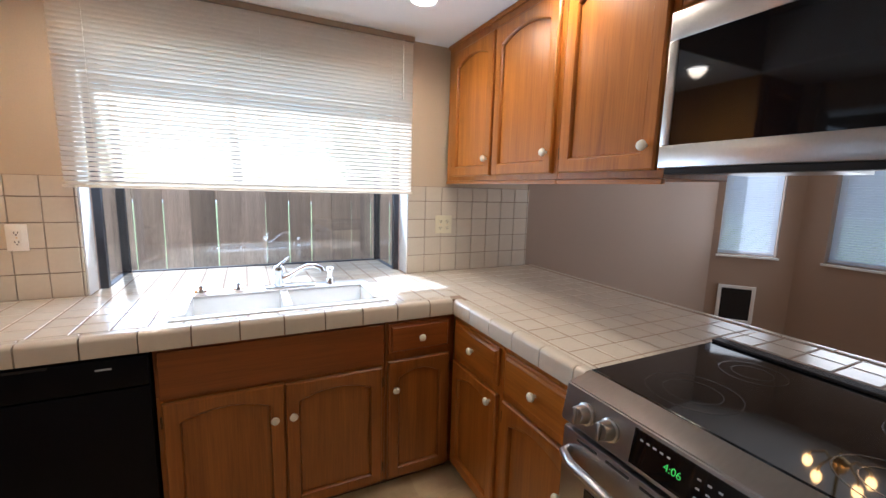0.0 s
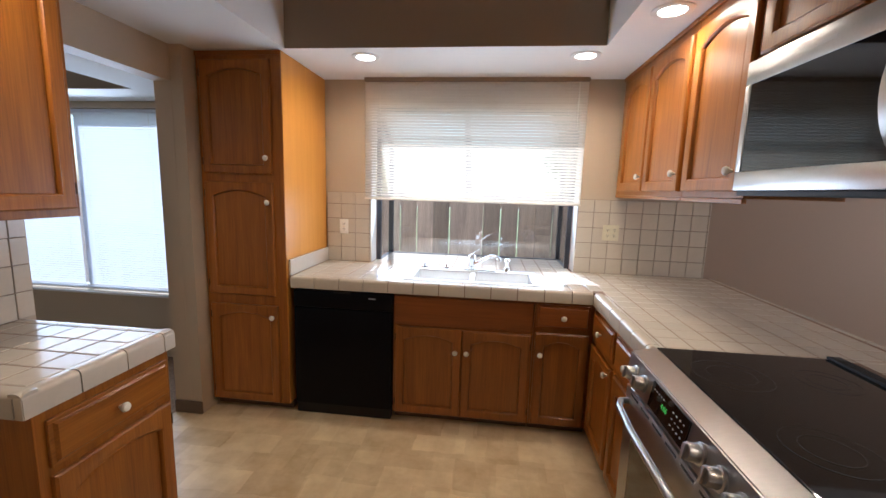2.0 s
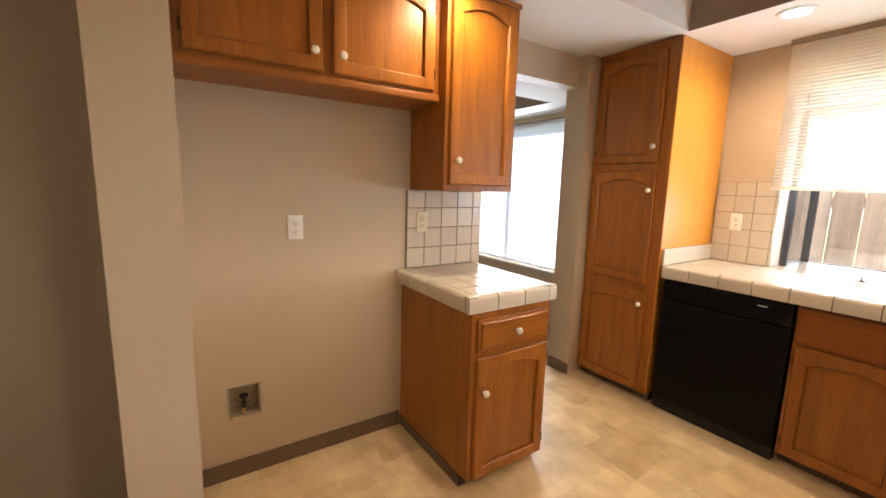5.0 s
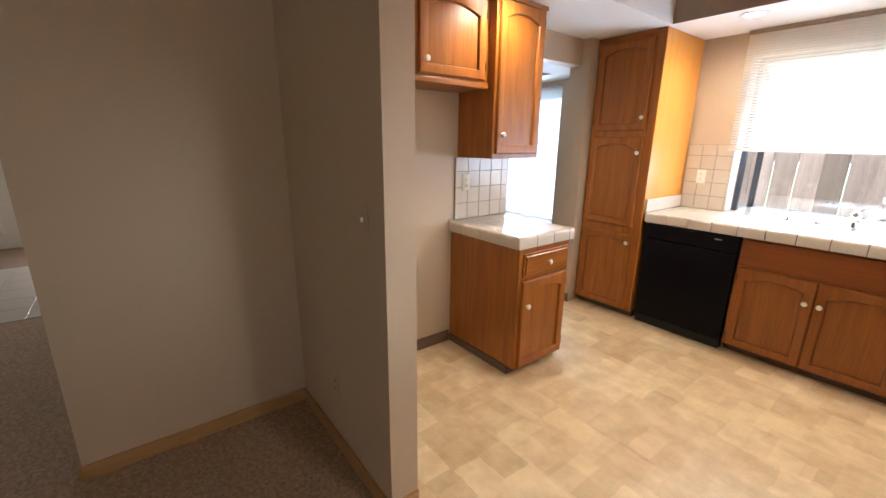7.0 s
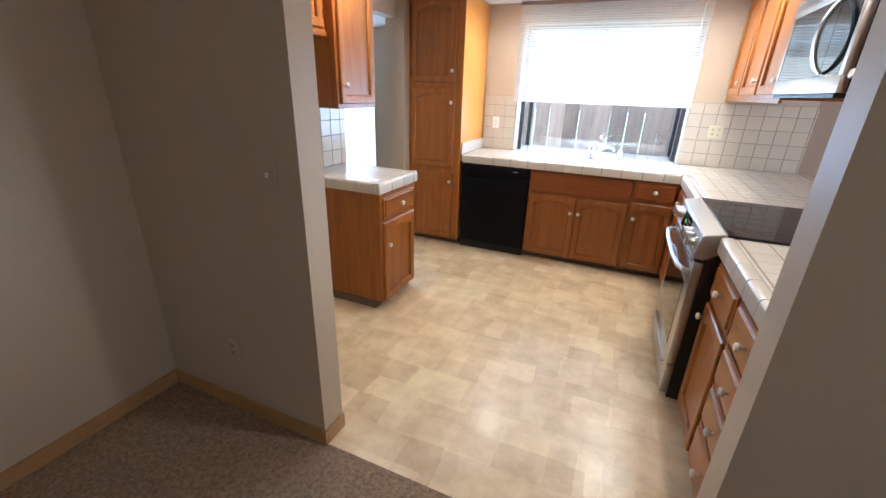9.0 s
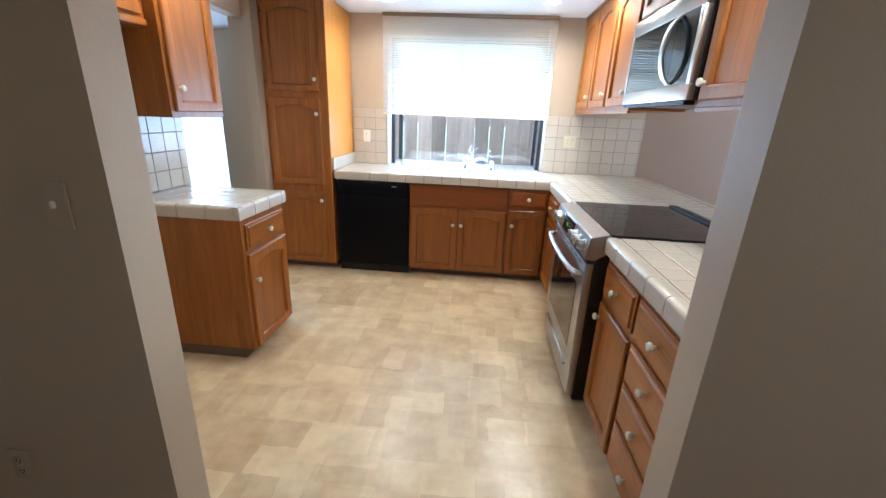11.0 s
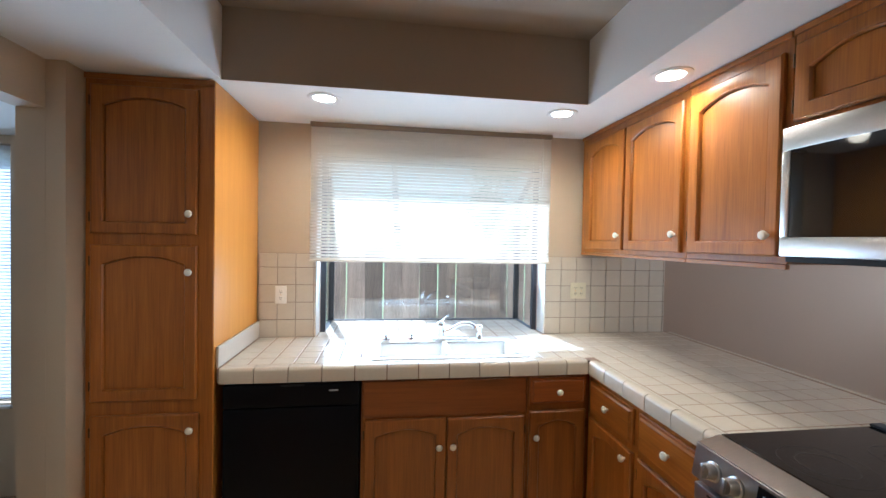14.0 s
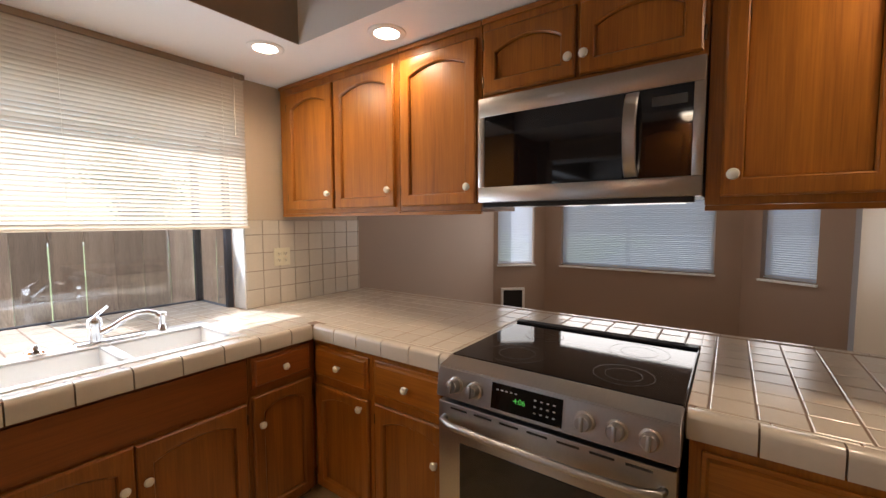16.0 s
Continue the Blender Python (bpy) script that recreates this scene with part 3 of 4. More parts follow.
up1 = cabinet("upper_cabinet", "golden oak wall cabinet with two arched doors", 1.0, UH, 0.33, turned(UX, 3.968, UZ, right), bottom=1,
              doors=[(0.085, 0.025, 0.424, 0.70, (0.480, 0.11)), (0.530, 0.025, 0.445, 0.70, (0.945, 0.11))], group="peninsula wall cabinets")
up2 = cabinet("upper_cabinet", "golden oak wall cabinet with one arched door", 0.466, UH, 0.33, turned(UX, 2.966, UZ, right), bottom=1,
              doors=[(0.018, 0.025, 0.425, 0.70, (0.410, 0.10))], group="peninsula wall cabinets")
up3 = cabinet("over_range_cabinet", "low golden oak cabinet with two arched doors over the microwave", 0.802, SOFFIT - 0.004 - 1.972, 0.33, turned(UX, 2.496, 1.972, right), bottom=1,
              doors=[(0.012, 0.018, 0.38, 0.255, (0.372, 0.085), 0.04), (0.408, 0.018, 0.38, 0.255, (0.428, 0.085), 0.04)], group="peninsula wall cabinets")
up4 = cabinet("upper_cabinet", "golden oak wall cabinet with two arched doors beside the opening", 0.85, UH, 0.33, turned(UX, 1.690, UZ, right), bottom=1,
              doors=[(0.040, 0.025, 0.385, 0.70, (0.070, 0.09)), (0.437, 0.025, 0.385, 0.70, (0.80, 0.09))], group="peninsula wall cabinets")
for unit, w in ((up1, 1.0), (up2, 0.466), (up4, 0.85)):
    part("light_rail", box((0.001, -0.004, -0.018), (w - 0.001, 0.014, -0.001), 0.002), OAK_X, unit)
    part("crown_strip", box((0.001, -0.012, UH - 0.022), (w - 0.001, -0.001, UH), 0.003), OAK_X, unit)
part("crown_strip", box((0.001, -0.012, SOFFIT - 0.004 - 1.972 - 0.022), (0.80, -0.001, SOFFIT - 0.004 - 1.972), 0.003), OAK_X, up3)
# uppers over the refrigerator alcove
EX = 1.148
over_fridge = cabinet("fridge_cabinet", "honey oak cabinet with two doors above the refrigerator alcove", 1.056, SOFFIT - 0.004 - 1.785, 0.275, turned(EX - 0.06, 0.837, 1.785, 90), bottom=1,
        doors=[(0.030, 0.045, 0.475, 0.43, (0.468, 0.115), 0.04), (0.545, 0.045, 0.475, 0.43, (0.580, 0.115), 0.04)])
part("bottom_moulding", box((0.001, -0.014, 0.0), (1.055, -0.001, 0.032), 0.006, 3), OAK_X, over_fridge, smooth=True)
end_wall = cabinet("end_wall_cabinet", "honey oak wall cabinet with one arched door at the wall's end", 0.435, SOFFIT - 0.004 - 1.372, 0.335, turned(EX, 1.895, 1.372, 90), bottom=1,
        doors=[(0.022, 0.030, 0.39, 0.87, (0.060, 0.145))])
part("crown_strip", box((0.001, -0.016, SOFFIT - 0.004 - 1.372 - 0.024), (0.438, -0.001, SOFFIT - 0.004 - 1.372), 0.004), OAK_X, end_wall)


# ---- tiled counters ----
CT = 0.935     # top of the tiles
EDGE, PITCH, JOINT = 0.160, 0.110, 0.0052
tile_meshes = {}


def tile_piece(name, parent, a, b, bevel=0.003, mat=None):
    """One glazed tile; alike tiles share a mesh."""
    size = tuple(round(q - p, 3) for p, q in zip(a, b))
    key = (size, bevel)
    if key not in tile_meshes:
        bm = bmesh.new()
        x, y, z = size
        ins = bevel
        lo = [bm.verts.new((px, py, -z / 2)) for px, py in ((-x / 2, -y / 2), (x / 2, -y / 2), (x / 2, y / 2), (-x / 2, y / 2))]
        mid = [bm.verts.new((px, py, z / 2 - ins * 0.7)) for px, py in ((-x / 2, -y / 2), (x / 2, -y / 2), (x / 2, y / 2), (-x / 2, y / 2))]
        top = [bm.verts.new((px, py, z / 2)) for px, py in ((-x / 2 + ins, -y / 2 + ins), (x / 2 - ins, -y / 2 + ins), (x / 2 - ins, y / 2 - ins), (-x / 2 + ins, y / 2 - ins))]
        for p, q in ((lo, mid), (mid, top)):
            for i in range(4):
                bm.faces.new((p[i], p[(i + 1) % 4], q[(i + 1) % 4], q[i]))
        bm.faces.new(top)
        bm.faces.new(lo[::-1])
        tile_meshes[key] = mesh_of("tile", bm, mat or TILE)
    ob = new(name, tile_meshes[key])
    ob.parent = parent
    ob.location = [(p + q) / 2 for p, q in zip(a, b)]
    return ob


def cut(rect, hole):
    """What is left of a rectangle (x0, y0, x1, y1) outside a hole."""
    x0, y0, x1, y1 = rect
    a, b, c, d = hole
    if x1 <= a or x0 >= c or y1 <= b or y0 >= d:
        return [rect]
    left = [(x0, y0, a, y1), (c, y0, x1, y1), (max(x0, a), y0, min(x1, c), b), (max(x0, a), d, min(x1, c), y1)]
    return [r for r in left if r[2] - r[0] > 0.012 and r[3] - r[1] > 0.012]


def field(parent, x0, y0, x1, y1, ox, oy, holes=()):
    """Tiles over a rectangle of worktop, in a grid through (ox, oy)."""
    nx0, ny0 = math.floor((x0 - ox) / PITCH), math.floor((y0 - oy) / PITCH)
    for i in range(nx0, math.ceil((x1 - ox) / PITCH)):
        for j in range(ny0, math.ceil((y1 - oy) / PITCH)):
            rects = [(max(x0, ox + i * PITCH + JOINT / 2), max(y0, oy + j * PITCH + JOINT / 2), min(x1, ox + (i + 1) * PITCH - JOINT / 2), min(y1, oy + (j + 1) * PITCH - JOINT / 2))]
            for hole in holes:
                rects = [r for q in rects for r in cut(q, hole)]
            for r in rects:
                if r[2] - r[0] > 0.012 and r[3] - r[1] > 0.012:
                    tile_piece("tile", parent, (r[0], r[1], CT - 0.010), (r[2], r[3], CT - random.random() * 0.0006))


edge_meshes = {}


def edge_tile(parent, start, length, degrees):
    """A rounded edge tile: from start along its run, its outer face towards local -y."""
    key = round(length, 3)
    if key not in edge_meshes:
        bm = bmesh.new()
        prof = [(0.0, -0.072), (-0.0, -0.016), (0.003, -0.007), (0.010, -0.001), (0.020, 0.0015), (0.032, 0.0015), (0.045, 0.0), (0.045, -0.010), (0.014, -0.014), (0.014, -0.072)]
        ends = [[bm.verts.new((s, y, z)) for y, z in prof] for s in (0.0025, key - 0.0025)]
        n = len(prof)
        for i in range(n):
            bm.faces.new((ends[0][i], ends[0][(i + 1) % n], ends[1][(i + 1) % n], ends[1][i]))
        bm.faces.new(ends[0])
        bm.faces.new(ends[1][::-1])
        edge_meshes[key] = mesh_of("edge_tile", bm, TILE, True)
    ob = new("edge_tile", edge_meshes[key])
    ob.parent = parent
    ob.matrix_basis = pose(*start, 0, 0, degrees)
    return ob


CY, CX = 3.345, 3.344          # front edges of the two runs
CB = 4.345                     # back edge over the family room
SINK = (2.195, 3.455, 3.035, 3.885)
GX0, GX1, GY = 1.835, 3.318, 4.545   # floor of the garden window
main = thing("tiled_worktop", "white glazed tile worktop with dark grout and rounded edge", "worktop")
sub = bmesh.new()
top_z = CT - 0.0022
for rect in cut((1.450, CY + 0.015, CX + 0.015, N - 0.003), SINK) + [(CX + 0.015, 2.502, CB - 0.015, N - 0.003), (4.052, 1.702, CB - 0.015, 2.502), (CX + 0.015, S1 + 0.004, CB - 0.015, 1.702), (WX0 + 0.002, N - 0.003, WX1 - 0.002, N + 0.123), (GX0, N + 0.123, GX1, GY - 0.03)]:
    bm_box(sub, (rect[0], rect[1], CT - 0.068), (rect[2], rect[3], top_z))
part("grout_bed", sub, GROUT, main, "brown grout")
F = 0.066      # width of the edge tile and the narrow liner beside it
field(main, 1.462, CY + F, CX + F, N - 0.006, 1.462, CY + F, [SINK])
field(main, CX + F, 2.502, CB - F, N - 0.006, CX + F, CY + F - 8 * PITCH)
field(main, 4.056, 1.702, CB - F, 2.502, CX + F, CY + F - 8 * PITCH)
field(main, CX + F, S1 + 0.008, CB - F, 1.702, CX + F, CY + F - 8 * PITCH)
field(main, WX0 + 0.01, N - 0.002, WX1 - 0.01, GY - 0.035, 1.462, CY + F)


def edging(parent, x, y, total, degrees, sequence=EDGE):
    d = Vector((math.cos(radians(degrees)), math.sin(radians(degrees)), 0))
    done = 0.0
    while done < total - 0.01:
        step = min(sequence, total - done)
        edge_tile(parent, Vector((x, y, CT)) + d * done, step, degrees)
        done += step


def liner(parent, x0, y0, x1, y1):
    """A narrow strip tile between edge and field."""
    tile_piece("liner_tile", parent, (x0, y0, CT - 0.010), (x1, y1, CT))


for k in range(12):
    lx = 1.462 + k * 0.158
    liner(main, lx, CY + 0.049, min(lx + 0.154, CX + 0.045), CY + F - 0.003)
for k in range(5):
    liner(main, CX + 0.049, 2.506 + k * 0.162, CX + F - 0.003, 2.506 + k * 0.162 + 0.158)
for k in range(5):
    liner(main, CX + 0.049, 0.845 + k * 0.168, CX + F - 0.003, 0.845 + k * 0.168 + 0.164)
edging(main, 1.462, CY, CX - 1.462 + 0.001, 0)
edging(main, CX, CY, CY - 2.502, -90)
edging(main, CX, 1.700, 1.700 - S1 - 0.004, -90)
edging(main, CB, S1 + 0.006, N - 0.01 - S1, 90)
# low splash against the pantry
part("side_splash", box((1.443, CY + 0.02, CT), (1.458, N - 0.012, CT + 0.105), 0.004), TILE, main, "white splash strip against the pantry")
# end cabinet's worktop
small = thing("tiled_worktop", "small white tile worktop with brown grout on the end cabinet", "worktop")
part("grout_bed", box((W + 0.003, 1.830, CT - 0.068), (1.478, 2.336, top_z)), GROUT, small, "brown grout")
field(small, W + 0.016, 1.816 + 0.048, 1.492 - 0.048, 2.350 - 0.048, 1.492 - 0.048 - 4 * PITCH, 1.816 + 0.048)
edging(small, 1.492, 1.816, 2.350 - 1.816, 90)
edging(small, W + 0.012, 1.816, 1.492 - W - 0.012, 0)
edging(small, 1.492, 2.350, 1.492 - W - 0.012, 180)


# ---- backsplashes ----
def backsplash(name, label, m, w, h, pitch, skips=()):
    """Wall tiles over w by h in the local x-z plane, facing -y, with a trim row on top."""
    base = thing(name, label, "backsplash", m)
    part("grout_bed", box((0, 0.0, 0), (w, 0.008, h)), PALE_GROUT, base, "pale brown grout")
    rows = int((h - 0.03) / pitch)
    x = 0.0
    while x < w - 0.01:
        x2 = min(x + pitch, w)
        z = 0.0
        for k in range(rows + 1):
            z2 = (k + 1) * pitch if k < rows else h
            name2 = "tile" if k < rows else "cap_tile"
            ob = tile_piece(name2, base, (x + 0.002, z + 0.002, 0), (x2 - 0.002, z2 - 0.002, 0.008 if k < rows else 0.012), 0.002)
            cx, cy = (x + x2) / 2, (z + z2) / 2
            ob.matrix_basis = Matrix.Translation((cx, -0.003, cy)) @ Matrix.Rotation(radians(90), 4, "X")
            z = z2
        x = x2
    return base


BH = 1.474 - CT
backsplash("tile_backsplash", "white square wall tiles beside the pantry", turned(1.452, N - 0.0085, CT, 0), 1.80 - 1.452, BH, 0.112)
backsplash("tile_backsplash", "white square wall tiles with an outlet under the wall cabinets", turned(WX1, N - 0.0085, CT, 0), 4.262 - WX1, BH, 0.112)
backsplash("tile_backsplash", "white square wall tiles above the end cabinet", turned(W + 0.0085, 1.872, CT + 0.001, 90), 2.385 - 1.872, 0.431, 0.112)
lining = bmesh.new()
bm_box(lining, (WX0, N - 0.010, CT), (WX0 + 0.006, N + 0.12, WZ1))
bm_box(lining, (WX1 - 0.006, N - 0.010, CT), (WX1, N + 0.12, WZ1))
bm_box(lining, (WX0 + 0.006, N - 0.001, WZ1 - 0.006), (WX1 - 0.006, N + 0.12, WZ1))
setting("trim_window", lining, TRIM, "white lining of the window opening", "trim")


# ---- garden window ----
gw = thing("window_1", "projecting garden window with dark metal frame and glass roof", "window", kind="structure")
G0, G1, GYB, GZT, GZF = 1.812, 3.340, 4.12, 2.11, 1.88


def bar(name, a, b, size, parent, mat=ALUMINIUM, label=""):
    """A square bar between two points."""
    a, b = Vector(a), Vector(b)
    bm = bm_box(bmesh.new(), (-size / 2, -size / 2, 0), (size / 2, size / 2, (b - a).length), 0.002, 1)
    bmesh.ops.transform(bm, matrix=Matrix.Translation(a) @ (b - a).to_track_quat("Z", "Y").to_matrix().to_4x4(), verts=bm.verts)
    return part(name, bm, mat, parent, label)


for gx in (G0 + 0.015, G1 - 0.015):
    bar("post", (gx, GY, CT - 0.02), (gx, GY, GZF), 0.038, gw)
    bar("post", (gx, GYB + 0.02, CT - 0.02), (gx, GYB + 0.02, GZT), 0.034, gw)
    bar("roof_bar", (gx, GYB + 0.02, GZT), (gx, GY, GZF), 0.034, gw)
    bar("side_bar", (gx, GYB + 0.02, CT - 0.012), (gx, GY, CT - 0.012), 0.03, gw)
bar("sill_bar", (G0, GY, CT - 0.015), (G1, GY, CT - 0.015), 0.034, gw)
bar("head_bar", (G0, GY, GZF), (G1, GY, GZF), 0.014, gw)
bar("head_bar", (G0, GYB + 0.02, GZT), (G1, GYB + 0.02, GZT), 0.036, gw)


def pane(corners, parent, thick=0.004):
    bm = bmesh.new()
    vs = [bm.verts.new(c) for c in corners]
    face = bm.faces.new(vs)
    made = bmesh.ops.extrude_face_region(bm, geom=[face])
    face.normal_update()
    bmesh.ops.translate(bm, vec=face.normal * thick, verts=[v for v in made["geom"] if isinstance(v, bmesh.types.BMVert)])
    ob = part("pane", bm, PANE, parent, "clear glass")
    ob.visible_shadow = False
    return ob


pane([(G0 + 0.03, GY, CT), (G1 - 0.03, GY, CT), (G1 - 0.03, GY, GZF - 0.015), (G0 + 0.03, GY, GZF - 0.015)], gw)
pane([(G0 + 0.03, GYB + 0.03, GZT), (G1 - 0.03, GYB + 0.03, GZT), (G1 - 0.03, GY - 0.01, GZF + 0.005), (G0 + 0.03, GY - 0.01, GZF + 0.005)], gw)
for gx in (G0 + 0.015, G1 - 0.015):
    pane([(gx, GYB + 0.03, CT), (gx, GY - 0.015, CT), (gx, GY - 0.015, GZF), (gx, GYB + 0.03, GZT - 0.02)], gw)
part("underside", box((G0, GYB, CT - 0.10), (G1, GY + 0.01, CT - 0.072)), ALUMINIUM, gw)


# ---- blinds ----
def blind(label, m, w, top, bottom, pitch, tilt, mat, cords, slat=0.025, wand=True, group=""):
    """A mini blind with head rail, slats, bottom rail, ladder cords and wand; hangs in the local x-z plane."""
    b = thing("mini_blind", label, "blind", m, group)
    part("head_rail", box((0, -0.014, top - 0.028), (w, 0.014, top), 0.002), SHADED_RAIL if wand else mat, b)
    part("bottom_rail", box((0, -0.012, bottom), (w, 0.012, bottom + 0.012), 0.003), mat, b)
    bm = bmesh.new()
    prof = [(slat * (i / 4 - 0.5), 0.0022 * (1 - (i / 2 - 1) ** 2)) for i in range(5)]
    rows = [[bm.verts.new((x, y, z)) for y, z in prof] for x in (0.003, w - 0.003)]
    for i in range(4):
        bm.faces.new((rows[0][i], rows[0][i + 1], rows[1][i + 1], rows[1][i]))
    me = mesh_of("slat", bm, mat, True)
    z, k = top - 0.04, 0
    while z > bottom + 0.016:
        s = new("slat", me)
        s.parent = b
        s.matrix_basis = pose(0, 0, z, tilt + random.uniform(-1.5, 1.5), random.uniform(-0.02, 0.02), 0)
        z -= pitch
    for cx in cords:
        for y in (-0.0125, 0.0125):
            part("ladder_cord", bm_tube(bmesh.new(), [(cx, y, bottom + 0.01), (cx, y, top - 0.02)], 0.0008, 4), CORD, b)
    if wand:
        part("wand", bm_tube(bmesh.new(), [(w - 0.07, -0.022, top - 0.03), (w - 0.072, -0.024, top - 0.35)], 0.003, 6), CORD, b, "slim ivory tilt wand")
    return b


blind("ivory mini blind lowered over half of the kitchen window", turned(1.765, N - 0.055, 0, 0), 1.592, 2.3035, 1.425, 0.0205, -40, SLAT, (0.12, 0.79, 1.46))
# unseen dining room and hall windows behind the walk, added for the side lamps
for name, wx, y0, y1, z0, z1, label in (("added_window_6", 6.4, -2.2, -0.8, 0.85, 2.05, "unseen dining room window with white frame, added for light"), ("added_window_7", -4.82, -0.08, 0.58, 0.35, 2.05, "unseen tall hall window with white frame, added for light")):
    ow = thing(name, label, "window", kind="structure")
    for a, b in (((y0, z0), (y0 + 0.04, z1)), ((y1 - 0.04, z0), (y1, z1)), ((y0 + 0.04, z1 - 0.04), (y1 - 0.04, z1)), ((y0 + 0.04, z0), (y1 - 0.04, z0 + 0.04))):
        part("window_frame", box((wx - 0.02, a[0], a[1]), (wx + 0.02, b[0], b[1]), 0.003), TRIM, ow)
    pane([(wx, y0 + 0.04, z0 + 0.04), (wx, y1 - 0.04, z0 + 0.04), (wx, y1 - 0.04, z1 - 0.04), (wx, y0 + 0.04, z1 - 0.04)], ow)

# nook window
nw = thing("window_2", "wide nook window with pale frame and sill", "window", kind="structure")
NX0, NX1, NZ0, NZ1 = -1.62, 0.06, 0.55, 2.09
for a, b in (((NX0, NZ0), (NX0 + 0.04, NZ1)), ((NX1 - 0.04, NZ0), (NX1, NZ1)), ((NX0 + 0.04, NZ1 - 0.04), (NX1 - 0.04, NZ1)), ((NX0 + 0.04, NZ0), (NX1 - 0.04, NZ0 + 0.04)), ((-0.80, NZ0 + 0.04), (-0.75, NZ1 - 0.04))):
    part("window_frame", box((a[0], N + 0.09, a[1]), (b[0], N + 0.13, b[1]), 0.003), TRIM, nw)
pane([(NX0 + 0.04, N + 0.11, NZ0 + 0.04), (-0.80, N + 0.11, NZ0 + 0.04), (-0.80, N + 0.11, NZ1 - 0.04), (NX0 + 0.04, N + 0.11, NZ1 - 0.04)], nw)
pane([(-0.75, N + 0.105, NZ0 + 0.04), (NX1 - 0.04, N + 0.105, NZ0 + 0.04), (NX1 - 0.04, N + 0.105, NZ1 - 0.04), (-0.75, N + 0.105, NZ1 - 0.04)], nw)
part("window_sill", box((NX0 - 0.01, N - 0.02, NZ0 - 0.018), (NX1 + 0.01, N + 0.09, NZ0 - 0.001), 0.003), TRIM, nw)
blind("white mini blind lowered over the fixed half of the nook window", turned(-1.60, N + 0.045, 0, 0), 0.80, 2.085, 0.575, 0.0205, -60, WHITE_SLAT, (0.1, 0.7), group="nook blinds", wand=False)
blind("white mini blind lowered over the sliding half of the nook window", turned(-0.77, N + 0.045, 0, 0), 0.81, 2.085, 0.575, 0.0205, -60, WHITE_SLAT, (0.1, 0.7), group="nook blinds", wand=False)


# ---- bay windows ----
def bay_window(name, wall, a, b, label, blind_label):
    m = wall.matrix_world
    w = thing(name, label, "window", m, kind="structure")
    z0, z1 = SILL, 1.95
    for p, q in (((a, z0), (a + 0.035, z1)), ((b - 0.035, z0), (b, z1)), ((a + 0.035, z1 - 0.035), (b - 0.035, z1)), ((a + 0.035, z0), (b - 0.035, z0 + 0.035))):
        part("window_frame", box((p[0], 0.09, p[1]), (q[0], 0.125, q[1]), 0.003), TRIM, w)
    ob = part("pane", box((a + 0.035, 0.105, z0 + 0.035), (b - 0.035, 0.109, z1 - 0.035)), PANE, w, "clear glass")
    ob.visible_shadow = False
    part("window_sill", box((a - 0.012, -0.03, z0 - 0.02), (b + 0.012, 0.09, z0 - 0.001), 0.003), TRIM, w)
    blind(blind_label, m @ Matrix.Translation((a + 0.01, 0.045, 0)), b - a - 0.02, z1 - 0.005, z0 + 0.012, 0.0205, -52, WHITE_SLAT, (0.05, b - a - 0.07), group="bay blinds", wand=False)


bay_window("window_3", bay_west, 0.06, 0.52, "narrow bay window with white frame", "white mini blind closed over a narrow bay window")
bay_window("window_4", bay_mid, 0.20, 1.76, "wide middle bay window with white frame", "white mini blind closed over the wide bay window")
bay_window("window_5", bay_east, 0.16, 0.58, "narrow bay window with white frame", "white mini blind closed over a narrow bay window")
pet = thing("pet_door", "black pet door flap in a white frame set in the bay wall", "pet door", bay_west.matrix_world @ Matrix.Translation((0.10, 0, 0.27)))
fr = bmesh.new()
for a, b in (((0, 0), (0.03, 0.36)), ((0.27, 0), (0.30, 0.36)), ((0.03, 0.33), (0.27, 0.36)), ((0.03, 0), (0.27, 0.03))):
    bm_box(fr, (a[0], -0.02, a[1]), (b[0], -0.001, b[1]), 0.003)
part("frame", fr, TRIM, pet, "white plastic frame")
part("flap", box((0.03, -0.010, 0.03), (0.27, -0.002, 0.33)), BLACK_PLASTIC, pet, "black flap")


# ---- sink and taps ----
sk = thing("kitchen_sink", "white porcelain double bowl drop-in sink in the tiled worktop", "sink")
sx0, sy0, sx1, sy1 = SINK
rim = bmesh.new()
mid = 2.615
by0, by1 = sy0 + 0.035, sy1 - 0.085
for rect in [(sx0 - 0.018, sy0 - 0.018, sx1 + 0.018, by0), (sx0 - 0.018, by1, sx1 + 0.018, sy1 + 0.018), (sx0 - 0.018, by0, sx0 + 0.03, by1), (sx1 - 0.03, by0, sx1 + 0.018, by1), (mid - 0.018, by0, mid + 0.018, by1)]:
    bm_box(rim, (rect[0], rect[1], CT - 0.012), (rect[2], rect[3], CT + 0.004), 0.004)
part("rim", rim, PORCELAIN, sk, smooth=True)
